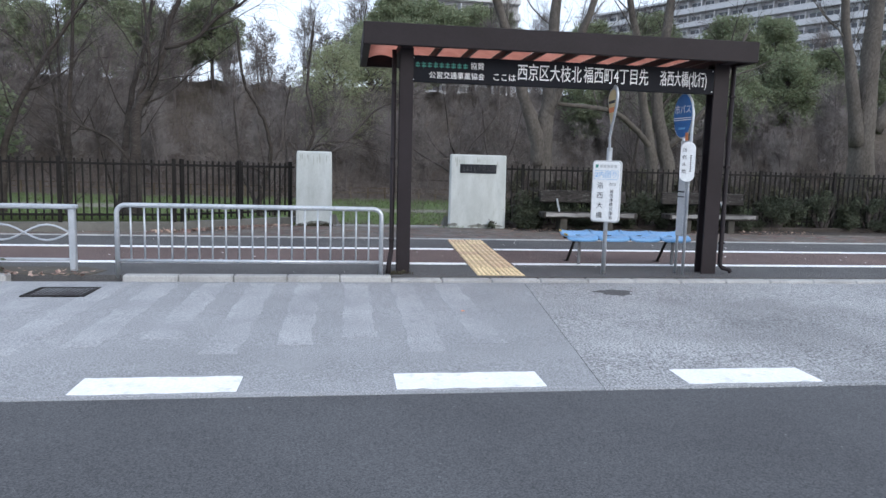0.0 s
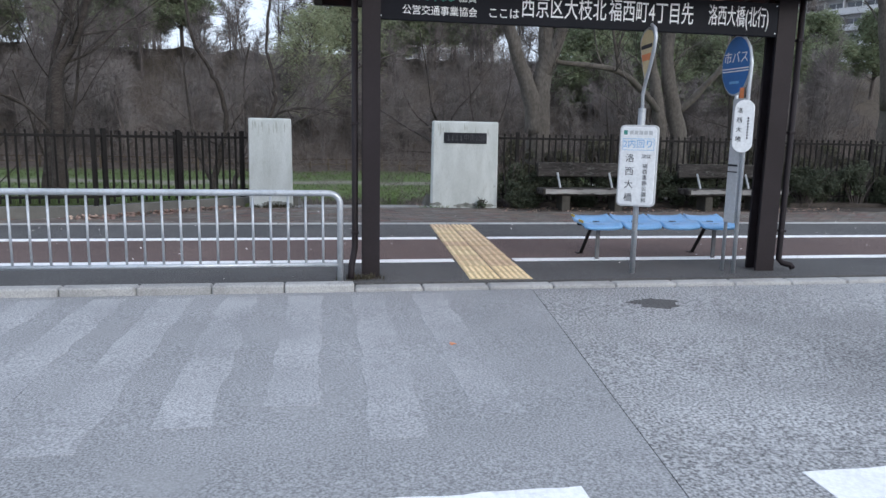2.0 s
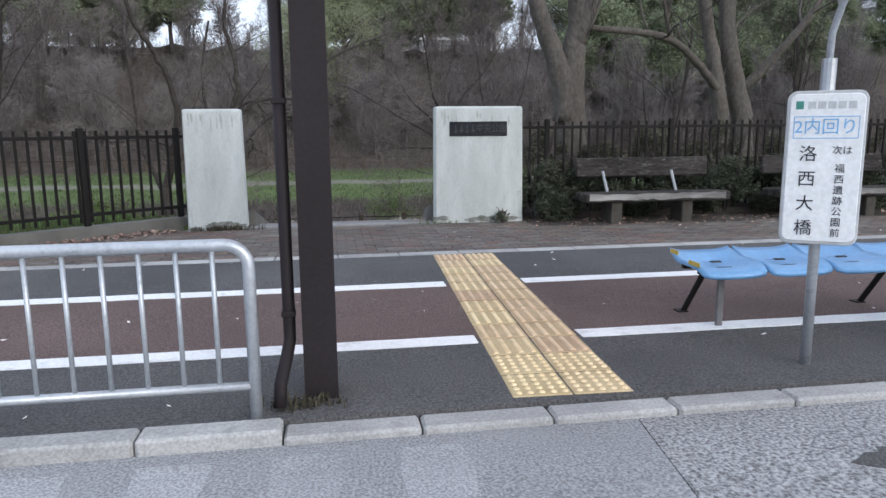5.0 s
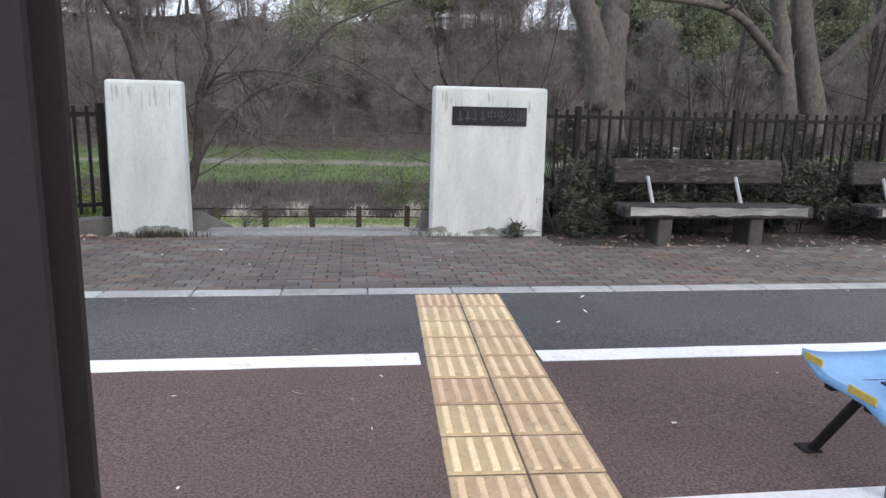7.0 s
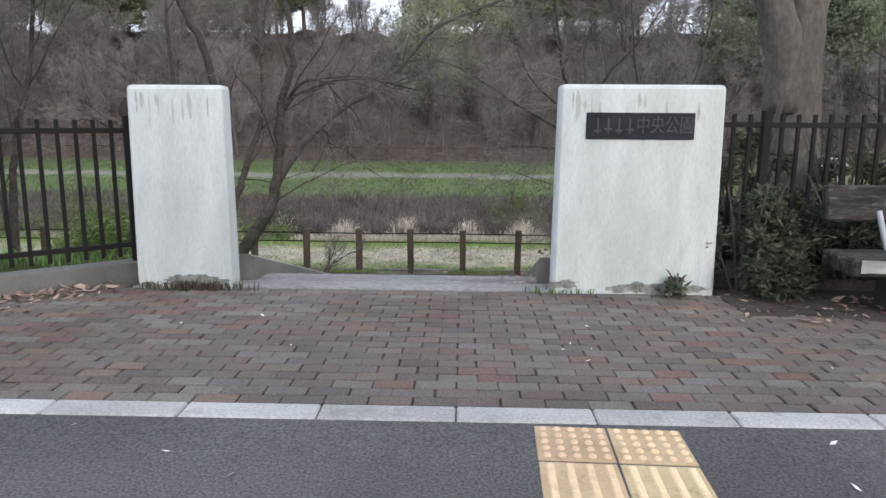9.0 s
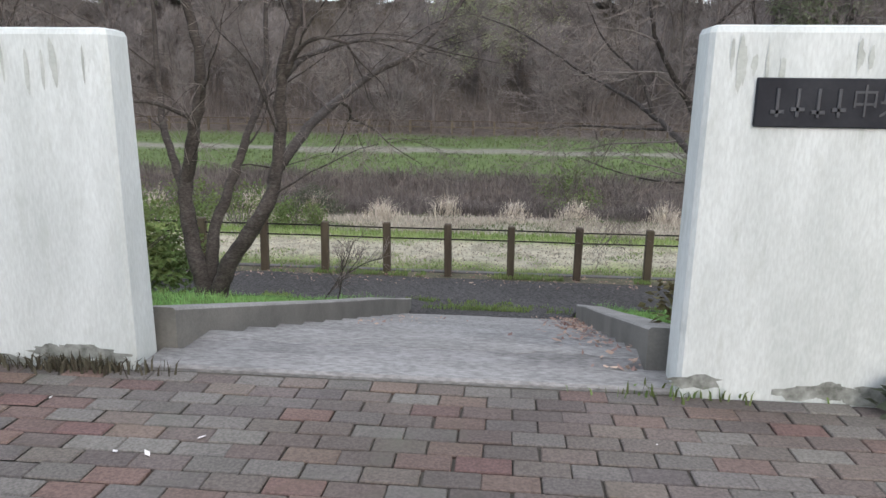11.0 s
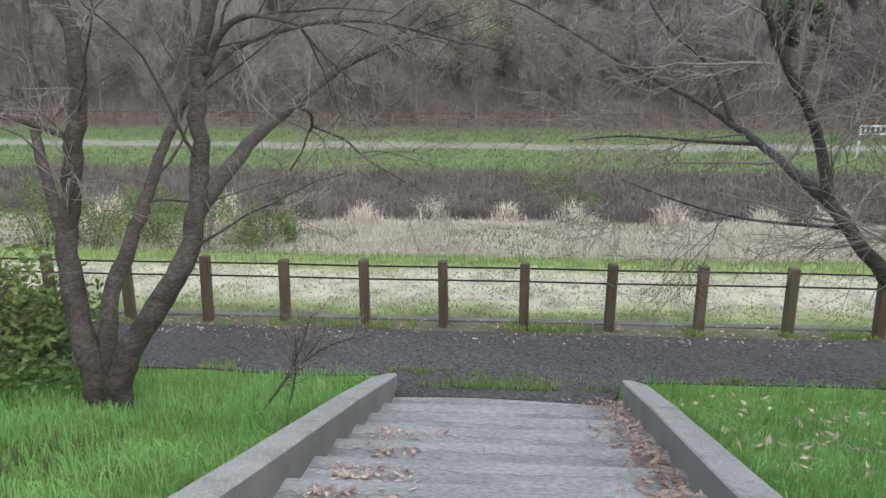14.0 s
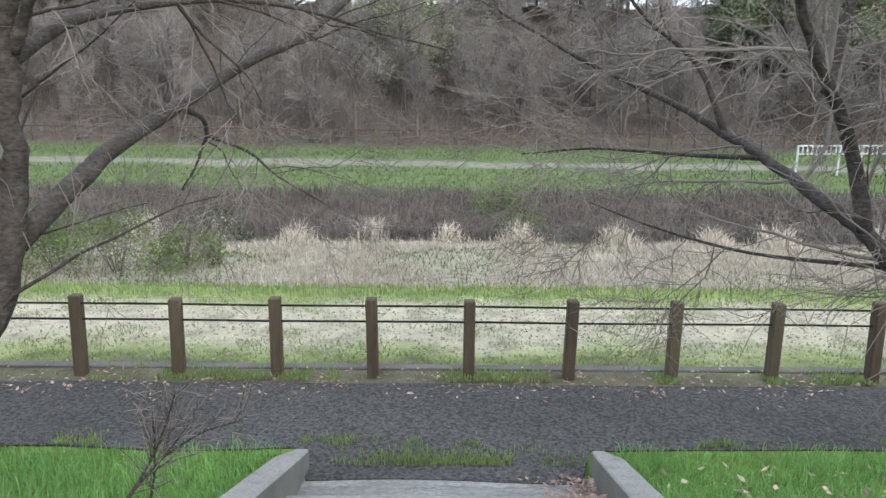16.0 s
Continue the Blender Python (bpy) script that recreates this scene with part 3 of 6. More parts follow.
sill = part("gate_sill", box((-0.3, 14.22, -0.05), (2.12, 14.44, 0.165), 0.012), M_STEPPALE)
tagged(sill, "low concrete sill between the gate pillars", "sill", kind="structure")


def flank(name, side, label):
    """Sloping retaining wall beside the steps."""
    bb = B()
    f = stair_left if side < 0 else stair_right
    w = 0.2 * side
    prof = [(14.43, 0.37), (15.5, 0.063), (17.0, -0.37), (18.6, -0.82), (19.75, -1.17), (19.98, -1.23)]
    n = len(prof)
    vs = []
    for y, z in prof:
        x0, x1 = f(y), f(y) + w
        if y > 19.95:
            x1 = x0 + w * 0.5
        vs += [(x0, y, -1.9), (x0, y, z - 0.012), (x0 + 0.012 * side, y, z), (x1 - 0.012 * side, y, z), (x1, y, z - 0.012), (x1, y, -1.9)]
    fs = []
    for i in range(n - 1):
        for k in range(5):
            fs.append((i * 6 + k, i * 6 + k + 1, i * 6 + k + 7, i * 6 + k + 6))
    fs += [tuple(range(6)), tuple((n - 1) * 6 + k for k in range(6))[::-1]]
    bb.add(vs, fs)
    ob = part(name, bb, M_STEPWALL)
    # shade painted on: upright faces take the darker material, the top stays pale
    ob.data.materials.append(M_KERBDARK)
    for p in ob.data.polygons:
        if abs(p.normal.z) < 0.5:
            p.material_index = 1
    tagged(ob, label, "retaining wall", kind="structure")


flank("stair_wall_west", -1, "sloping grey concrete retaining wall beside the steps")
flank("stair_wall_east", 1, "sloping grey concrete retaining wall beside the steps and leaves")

# river path
pth = B()
n = 480
pv = []
rng = random.Random(8)
lo_e = [(-40 + 80 * i / n, 20.28 + 0.1 * noise.noise((i * 0.1, 0, 0)) - (0.5 if 0.1 < -40 + 80 * i / n < 2.2 else 0)) for i in range(n + 1)]
hi_e = [(-40 + 80 * i / n, 21.55 + 0.12 * noise.noise((i * 0.125, 3, 0))) for i in range(n + 1)]
pth.prism(lo_e + hi_e[::-1], -1.5, -1.375)
M_GRAVEL = mat("dark_gravel", (0.044, 0.041, 0.04), (0.08, 0.076, 0.075), 0.45, 36, 0.95, 1.0, speck=((0.19, 0.188, 0.185), 34, 0.95), grains=(0.42, 1.5), dist=0.02)
tagged(part("river_path", pth, M_GRAVEL), "dark gravel path along the river fence", "path", kind="structure")
M_CHIPS = mat("grey_edge_concrete", (0.075, 0.07, 0.067), (0.15, 0.142, 0.138), 1.5, 40, 0.95, 0.5)
tagged(part("path_edging", box((-40, 21.98, -1.6), (40, 22.1, -1.385), 0.01), M_CHIPS), "grey concrete edging behind the wooden fence posts", "kerb", kind="structure")


# ---- gate pillars ----
def pillar(name, x0, x1, top, label):
    t = thing(name, ((x0 + x1) / 2, 14.295, 0.14), label, "gate pillar")
    w = (x1 - x0) / 2
    bb = B()
    # slightly tapering, with rounded top edges
    h = top - 0.14
    prof = [(0.0, 0.012), (0.05, 0.012), (h - 0.03, 0.0), (h - 0.008, -0.008), (h, -0.03)]
    vs, fs = [], []
    c = 0.018
    for z, e in prof:
        a, d = w + e, 0.095 + e
        for px, py in ((-a + c, -d), (a - c, -d), (a, -d + c), (a, d - c), (a - c, d), (-a + c, d), (-a, d - c), (-a, -d + c)):
            vs.append((px, py, z))
    for i in range(len(prof) - 1):
        for k in range(8):
            k2 = (k + 1) % 8
            fs.append((i * 8 + k, i * 8 + k2, (i + 1) * 8 + k2, (i + 1) * 8 + k))
    fs += [tuple(range(8))[::-1], tuple((len(prof) - 1) * 8 + k for k in range(8))]
    bb.add(vs, fs)
    body = part("shaft", bb, M_PILLAR, t)
    r_ = random.Random(int(x0 * 100) + 900)
    for k in range(24):
        cx = r_.uniform(-w + 0.05, w - 0.05)
        zt = h - r_.uniform(0.03, 0.12) if k < 11 else r_.uniform(0.04, 0.12)
        ln = r_.uniform(0.05, 0.22) if k < 11 else r_.uniform(0.03, 0.06)
        wd = r_.uniform(0.005, 0.014) if k < 11 else r_.uniform(0.04, 0.14)
        o = [(cx + wd * math.sin(a) * (1 + 0.3 * r_.uniform(-1, 1)), zt - ln * (1 - math.cos(a)) / 2 + 0.01 * r_.uniform(-1, 1)) for a in [q * math.tau / 16 for q in range(16)]]
        e = 0.012 - 0.012 * max(0, zt - ln / 2) / h
        st_ = B().add([(x, -0.095 - e - 0.0025, z) for x, z in o], [tuple(range(16))])
        part("stain", st_, M_STAIN if k < 11 else M_STAINDARK, body)
    return t


p_left = pillar("gate_pillar", -1.0, -0.31, 1.64, "whitewashed concrete gate pillar with dark stains, narrow")
p_right = pillar("gate_pillar", 2.105, 3.26, 1.66, "whitewashed concrete gate pillar carrying a dark name plaque")
inv = Matrix.Translation(-p_right.matrix_basis.translation)
pl = part("plaque", box((2.29, 14.183, 1.28), (3.05, 14.205, 1.465), 0.004, inv), M_PLAQUE, p_right, "black polished stone plaque")
up = Matrix.Rotation(radians(90), 4, "X")
text("plaque_text", "中央公園", 0.13, inv @ Matrix.Translation((2.84, 14.181, 1.372)) @ up, M_PLAQUETXT, pl, 0.001, 0.78)
bars = B(inv)
for i in range(4):
    x = 2.345 + i * 0.075
    bars.box((x, 14.178, 1.33 + 0.01 * (i % 2)), (x + 0.05, 14.184, 1.345 + 0.01 * (i % 2)), 0.001)
    bars.box((x + 0.018, 14.178, 1.318), (x + 0.03, 14.184, 1.425), 0.001)
part("plaque_strokes", bars, M_PLAQUETXT, pl)

# ---- bus shelter ----
sh = thing("bus_shelter", (2.7, 8.62, 0.10), "dark brown steel bus shelter with pinkish roof panels", "bus shelter")
si = Matrix.Translation((-2.7, -8.62, -0.10))
RX0, RX1, RY0, RY1, RZ0, RZ1 = 0.16, 5.06, 8.28, 10.25, 2.80, 3.05
for x0, x1, y0, y1 in ((0.61, 0.77, 8.54, 8.71), (4.67, 4.87, 8.60, 8.79)):
    hb = B(si)
    xm = (x0 + x1) / 2
    fl, wb = 0.025, 0.02
    hb.prism([(x0, y0), (x1, y0), (x1, y0 + fl), (xm + wb, y0 + fl), (xm + wb, y1 - fl), (x1, y1 - fl), (x1, y1), (x0, y1), (x0, y1 - fl), (xm - wb, y1 - fl), (xm - wb, y0 + fl), (x0, y0 + fl)], 0.09, 2.82)
    part("post", hb, M_STEEL_BROWN, sh)
part("front_fascia", box((RX0, RY0, RZ0), (RX1, RY0 + 0.07, RZ1), 0.006, si), M_STEEL_BROWN, sh)
part("back_fascia", box((RX0, RY1 - 0.07, RZ0), (RX1, RY1, RZ1), 0.006, si), M_STEEL_BROWN, sh)
part("end_fascia", box((RX0 + 0.002, RY0 + 0.07, RZ0), (RX0 + 0.09, RY1 - 0.07, RZ1), 0.006, si), M_STEEL_BROWN, sh)
part("end_fascia", box((RX1 - 0.09, RY0 + 0.07, RZ0), (RX1 - 0.002, RY1 - 0.07, RZ1), 0.006, si), M_STEEL_BROWN, sh)
for px in (0.68, 4.78):
    part("roof_beam", box((px - 0.07, RY0 + 0.071, RZ0 + 0.005), (px + 0.07, RY1 - 0.071, RZ0 + 0.12), 0.006, si), M_STEEL_BROWN, sh)
RIBS = 11
pitch_x = (RX1 - RX0 - 0.18) / RIBS
for i in range(RIBS):
    x0 = RX0 + 0.09 + i * pitch_x
    if i:
        part("rib", box((x0 - 0.02, RY0 + 0.071, RZ0 + 0.03), (x0 + 0.02, RY1 - 0.071, RZ0 + 0.11), 0.004, si), M_STEEL_BROWN, sh)
    bb = B(si)
    n = 8
    vs, fs = [], []
    for k in range(n + 1):
        u = k / n
        z = RZ0 + 0.115 + 0.05 * (4 * u * (1 - u))
        for y in (RY0 + 0.071, RY1 - 0.071):
            for dz in (0.0, 0.006):
                vs.append((x0 + 0.021 + u * (pitch_x - 0.042), y, z + dz))
    for k in range(n):
        a, c = k * 4, (k + 1) * 4
        fs += [(a, c, c + 2, a + 2), (a + 1, a + 3, c + 3, c + 1), (a, a + 1, c + 1, c), (a + 2, c + 2, c + 3, a + 3)]
    bb.add(vs, fs)
    part("roof_panel", bb, M_PANEL, sh, "pinkish translucent panel")
for px, sgn in ((0.545, -1), (4.95, 1)):
    bb = B(si)
    path = [(px, 8.64, 2.8), (px, 8.64, 0.42)]
    path += [(px, 8.64, 0.22), (px + sgn * 0.03, 8.62, 0.18), (px + sgn * 0.1, 8.58, 0.165), (px + sgn * 0.12, 8.57, 0.13)] if sgn > 0 else [(px, 8.63, 0.38), (px - 0.015, 8.58, 0.31), (px - 0.04, 8.46, 0.22), (px - 0.045, 8.42, 0.12)]
    bb.tube(path, 0.03, 10)
    pipe = part("downpipe", bb, M_STEEL_BROWN, sh, smooth=True)
    for z in (0.5, 1.5, 2.4):
        part("pipe_bracket", box((px - 0.034, 8.605, z), (px + 0.034, 8.675, z + 0.025), 0.003, si), M_STEEL_BROWN, pipe)
board = part("name_board", box((0.75, 8.60, 2.43), (4.665, 8.655, 2.745), 0.004, si), M_SIGNBLACK, sh, "black board with white lettering")
for bxp in (0.775, 4.64):
    for z in (2.46, 2.715):
        part("screw", B(si).tube([(bxp, 8.602, z), (bxp, 8.594, z)], 0.008, 6), M_GALV, board)
FY = 8.597


def on_board(name, s, size, x, z, material=M_LETTER, squeeze=1.0):
    return text(name, s, size, si @ Matrix.Translation((x, FY, z)) @ up, material, board, 0.002, squeeze)


on_board("board_text", "西京区大枝北", 0.215, 2.477, 2.585, squeeze=0.645)
on_board("board_text", "福西町4丁目先", 0.215, 3.345, 2.588, squeeze=0.615)
on_board("board_text", "洛西大橋(北行)", 0.205, 4.245, 2.59, squeeze=0.47)
on_board("board_text", "ここは", 0.10, 1.90, 2.52)
on_board("board_text", "公営交通事業協会", 0.088, 1.31, 2.515, squeeze=0.98)
on_board("board_text", "協賛", 0.088, 1.56, 2.64)
for i in range(9):
    bb = B(si)
    x = 0.80 + i * 0.073
    bb.box((x, 8.596, 2.615), (x + 0.055, 8.601, 2.63), 0.001).box((x, 8.596, 2.645), (x + 0.055, 8.601, 2.657), 0.001).box((x + 0.02, 8.596, 2.605), (x + 0.032, 8.601, 2.67), 0.001)
    part("sponsor_mark", bb, M_INKGREEN, board)

sh.matrix_basis = pose(0.2 + 2.5 * 0.985, 8.50, 0.10) @ Matrix.Diagonal((0.985, 1.0, 0.992, 1.0))

# ---- waiting seats ----
seat_b = thing("waiting_bench", (3.98, 9.45, 0.11), "row of four light blue plastic bucket seats on steel legs", "bench")
qi = Matrix.Translation((-3.98, -9.45, -0.11))


def bucket(x0, x1):
    """Moulded seat: dished, with a raised back lip and a drain slot."""
    bb = B(qi)
    nu, nv = 10, 10
    top = []
    for j in range(nv + 1):
        for i in range(nu + 1):
            u, v = i / nu * 2 - 1, j / nv
            y = lerp(9.05, 9.50, v)
            edge = abs(u) ** 4
            z = 0.497 + 0.018 * edge + 0.042 * max(0, v - 0.72) / 0.28 - 0.035 * max(0, 0.18 - v) / 0.18 - 0.02 * (1 - u * u) * math.sin(math.pi * v)
            w = (x1 - x0) / 2 * (1 - 0.06 * max(0, v - 0.8) / 0.2 - 0.05 * max(0, 0.12 - v) / 0.12)
            top.append(((x0 + x1) / 2 + u * w, y, z))
    n = len(top)
    vs = top + [(x, y, z - 0.028) for x, y, z in top]
    fs = []
    for j in range(nv):
        for i in range(nu):
            a = j * (nu + 1) + i
            fs.append((a, a + 1, a + nu + 2, a + nu + 1))
            fs.append((n + a, n + a + nu + 1, n + a + nu + 2, n + a + 1))
    rim = [i for i in range(nu + 1)] + [j * (nu + 1) + nu for j in range(1, nv + 1)] + [nv * (nu + 1) + i for i in range(nu - 1, -1, -1)] + [j * (nu + 1) for j in range(nv - 1, 0, -1)]
    for a, c in zip(rim, rim[1:] + rim[:1]):
        fs.append((a, n + a, n + c, c))
    return bb.add(vs, fs)


for i in range(4):
    x0 = 3.02 + i * 0.462
    s = part("seat_shell", bucket(x0 + 0.004, x0 + 0.455), M_BLUE, seat_b, smooth=True)
    part("drain_slot", box((x0 + 0.195, 9.27, 0.494), (x0 + 0.265, 9.30, 0.5015), 0.001, qi), M_INK, s)
for ya, yb, za in ((9.09, 9.22, 0.515), (9.36, 9.46, 0.545)):
    part("edge_sticker", box((3.018, ya, za - 0.012), (3.026, yb, za + 0.014), 0.002, qi), M_YELLOW, seat_b, "yellow sticker on the seat edge")
for y in (9.18, 9.38):
    part("seat_beam", box((3.07, y - 0.02, 0.445), (4.82, y + 0.02, 0.482), 0.004, qi), M_FENCE, seat_b)
for x in (3.25, 4.66):
    part("leg", box((x - 0.022, 9.2, 0.11), (x + 0.022, 9.225, 0.46), 0.004, qi), M_LEGGREY, seat_b)
    part("leg", B(qi).tube([(x - 0.01, 9.36, 0.46), (x - 0.05, 9.58, 0.115)], 0.02, 8), M_FENCE, seat_b)
    part("foot_plate", box((x - 0.1, 9.55, 0.112), (x - 0.02, 9.63, 0.124), 0.003, qi), M_FENCE, seat_b)

seat_b.matrix_basis = pose(3.88, 9.43, 0.11) @ Matrix.Diagonal((0.965, 1.0, 1.05, 1.0))

# ---- bus stop signs ----
def rounded(x0, x1, z0, z1, r, y0, y1, b, n=6):
    """A board with rounded corners, upright in the x, z plane."""
    o = []
    for cx, cz, a0 in ((x1 - r, z0 + r, -90), (x1 - r, z1 - r, 0), (x0 + r, z1 - r, 90), (x0 + r, z0 + r, 180)):
        for k in range(n + 1):
            a = radians(a0 + 90 * k / n)
            o.append((cx + r * math.cos(a), cz + r * math.sin(a)))
    m = len(o)
    cx, cz = (x0 + x1) / 2, (z0 + z1) / 2
    ins = [(cx + (x - cx) * (1 - 0.008 / (x1 - x0)), cz + (z - cz) * (1 - 0.008 / (z1 - z0))) for x, z in o]
    vs = [(x, y0, z) for x, z in ins] + [(x, y0 + 0.004, z) for x, z in o] + [(x, y1, z) for x, z in o]
    fs = [tuple(range(m)), tuple(range(2 * m, 3 * m))[::-1]]
    for k in range(m):
        k2 = (k + 1) % m
        fs += [(k, m + k, m + k2, k2), (m + k, 2 * m + k, 2 * m + k2, m + k2)]
    return b.add(vs, fs)


def plate(outline, y0, y1, m=None):
    """A flat plate with a given outline in the x, z plane."""
    k = len(outline)
    return B(m).add([(x, y0, z) for x, z in outline] + [(x, y1, z) for x, z in outline], [tuple(range(k)), tuple(range(k, 2 * k))[::-1]] + [(i, k + i, k + (i + 1) % k, (i + 1) % k) for i in range(k)])


def on_face(name, s, size, x, z, y, parent, material, m=None, squeeze=1.0):
    return text(name, s, size, (m or Matrix()) @ Matrix.Translation((x, y, z)) @ up, material, parent, 0.001, squeeze)


# board turned a little towards the coming buses, droplet plate square to the road
ys_ = thing("bus_stop_sign", (3.24, 8.44, 0.10), "white bus stop board on a grey pole with droplet plate", "bus stop sign", rz=-33)
part("pole", B().tube([(0, 0.03, -0.01), (0, 0.03, 1.5)], 0.027, 12), M_GALV, ys_, smooth=True)
part("pole_socket", B().tube([(0, 0.03, 1.4), (0, 0.03, 1.60)], 0.036, 12), M_GALV, ys_)
brd = part("board", rounded(-0.178, 0.178, 0.67, 1.44, 0.045, -0.07, 0.0, B()), M_SIGNCASE, ys_, "white board in a grey rounded casing")
part("board_face", rounded(-0.166, 0.166, 0.685, 1.425, 0.036, -0.076, -0.069, B()), M_WHITE, brd)
FZ = -0.0775
for i, ch in enumerate("洛西大橋"):
    on_face("sign_text", ch, 0.085, -0.07, 1.125 - 0.125 * i, FZ, brd, M_INK)
for i, ch in enumerate("福西遺跡公園前"):
    on_face("sign_text", ch, 0.047, 0.075, 1.055 - 0.054 * i, FZ, brd, M_INK)
on_face("sign_text", "次は", 0.045, 0.08, 1.145, FZ, brd, M_INK)
on_face("sign_text", "2内回り", 0.085, 0.0, 1.26, FZ, brd, M_INKBLUE, squeeze=0.95)
part("route_border", B().box((-0.145, FZ, 1.205), (0.145, FZ + 0.002, 1.209), 0.0005).box((-0.145, FZ, 1.311), (0.145, FZ + 0.002, 1.315), 0.0005).box((-0.145, FZ, 1.209), (-0.141, FZ + 0.002, 1.311), 0.0005).box((0.141, FZ, 1.209), (0.145, FZ + 0.002, 1.311), 0.0005), M_INKBLUE, brd)
for i in range(5):
    part("operator_mark", box((-0.085 + i * 0.044, FZ, 1.352), (-0.05 + i * 0.044, FZ + 0.002, 1.387), 0.001), M_SIGNCASE, brd)
part("operator_emblem", box((-0.14, FZ, 1.35), (-0.105, FZ + 0.002, 1.39), 0.002), M_INKGREEN, brd)
# plane of the droplet in the sign's own axes
side = Matrix.Rotation(radians(33 - 95), 4, "Z") @ Matrix.Translation((0.06, 0.0, 2.09))
half = [(0.0, -0.25), (0.075, -0.13), (0.15, 0.02), (0.185, 0.1), (0.165, 0.16), (0.1, 0.21), (0.0, 0.23)]
drop = half + [(-x, z) for x, z in half[-2:0:-1]]
head = part("droplet_plate", plate([(x * 0.9, z * 0.95) for x, z in drop], -0.01, 0.01, side), M_CREAM, ys_, "aged cream droplet plate with an orange band")
part("orange_band", plate([(-0.09, -0.06), (0.09, -0.06), (0.12, 0.0), (-0.12, 0.0)], -0.0135, -0.011, side), M_ORANGE, head)
part("dark_band", plate([(-0.13, 0.05), (0.13, 0.05), (0.14, 0.085), (-0.14, 0.085)], -0.0135, -0.011, side), M_INK, head)
part("droplet_rim", B(side).tube([(x * 0.97, 0, z * 1.02) for x, z in drop + drop[:1]], 0.011, 6), M_GALV, head)
bend = [Matrix.Rotation(radians(33 - 95), 4, "Z") @ Vector(p) for p in ((0.0, 0.0, 1.72), (0.06, 0.0, 1.84), (0.14, 0, 1.96), (0.225, 0, 2.12), (0.25, 0, 2.22), (0.21, 0, 2.3), (0.12, 0, 2.345))]
part("head_tube", B().tube([(0, 0.03, 1.56), (0, 0.025, 1.64)] + bend, 0.017, 8), M_GALV, ys_, smooth=True)

# city bus sign: stands across the footway, square to the road
bs_ = thing("city_bus_stop_sign", (4.29, 8.48, 0.10), "blue city bus sign on twin grey poles with timetable panel", "bus stop sign", rz=-84)
part("pole", B().tube([(0.085, 0, -0.01), (0.085, 0, 1.85), (0.095, 0, 2.05), (0.05, 0, 2.2), (-0.03, 0, 2.29), (-0.13, 0, 2.32)], 0.02, 10), M_GALV, bs_, smooth=True)
part("pole", B().tube([(-0.085, 0, -0.01), (-0.085, 0, 1.76), (-0.12, 0, 1.83), (-0.2, 0, 1.88)], 0.018, 10), M_GALV, bs_, smooth=True)
pnl = part("timetable_panel", box((-0.09, -0.03, 0.5), (0.062, 0.01, 1.72), 0.004), M_SIGNCASE, bs_, "grey timetable panel")
for z, hgt in ((1.32, 0.012), (1.06, 0.02), (1.0, 0.012)):
    part("timetable_line", box((-0.085, -0.036, z), (0.058, -0.031, z + hgt), 0.001), M_INK, pnl)
oval = [(0.2 * math.cos(math.tau * k / 32), (0.265 if math.sin(math.tau * k / 32) > 0 else 0.285) * math.sin(math.tau * k / 32)) for k in range(32)]
DX, DZ = -0.11, 2.05
dsc = part("sign_disc", plate([(DX + x, DZ + z) for x, z in oval], -0.02, 0.01), M_BLUEDISC, bs_, "blue enamel disc with white lettering")
on_face("disc_text", "市バス", 0.122, DX, DZ + 0.06, -0.0215, dsc, M_LETTER)
for z in (-0.045, -0.07):
    part("disc_line", box((DX - 0.192, -0.0235, DZ + z), (DX + 0.192, -0.0205, DZ + z + 0.011), 0.001), M_LETTER, dsc)
part("disc_mark", box((DX - 0.07, -0.0235, DZ - 0.185), (DX + 0.07, -0.0205, DZ - 0.16), 0.001), M_INKBLUE, dsc)
part("disc_rim", B().tube([(DX + x * 1.02, -0.005, DZ + z * 1.02) for x, z in oval + oval[:1]], 0.012, 6), M_GALV, dsc)
pm_ = Matrix.Translation((0.13, -0.06, 0)) @ Matrix.Rotation(radians(54), 4, "Z")
plt = part("name_plate", rounded(-0.09, 0.09, 1.2, 1.70, 0.085, -0.012, 0.012, B(pm_)), M_WHITE, bs_, "white rounded plate with the stop's name")
for i, ch in enumerate("洛西大橋"):
    on_face("plate_text", ch, 0.055, -0.04, 1.595 - 0.09 * i, -0.0135, plt, M_INK, pm_)
for i in range(8):
    part("plate_mark", box((0.03, -0.0145, 1.33 + i * 0.027), (0.046, -0.012, 1.346 + i * 0.027), 0.001, pm_), M_INK, plt)
part("red_notice", box((0.0, -0.034, 1.72), (0.06, -0.03, 1.82), 0.001), M_ORANGE, bs_)

# ---- railings ----
RY, R0, R1 = 8.23, -2.57, 0.40
rl = thing("pipe_railing", ((R0 + R1) / 2, RY, 0.12), "galvanised pipe railing with rounded corners and thin bars", "railing")
ri = Matrix.Translation((-(R0 + R1) / 2, -RY, -0.12))
arc = [(R0, 0.07), (R0, 0.803)] + [(R0 + 0.1 * (1 - math.cos(radians(a))), 0.803 + 0.09 * math.sin(radians(a))) for a in (15, 30, 45, 60, 75, 90)]
arc2 = [(R1 + R0 - x, z) for x, z in arc][::-1]
part("rail_frame", B(ri).tube([(x, RY, z) for x, z in arc + arc2], 0.027, 12), M_GALV, rl, smooth=True)
part("lower_rail", B(ri).tube([(R0 + 0.01, RY, 0.262), (R1 - 0.01, RY, 0.262)], 0.02, 10), M_GALV, rl, smooth=True)
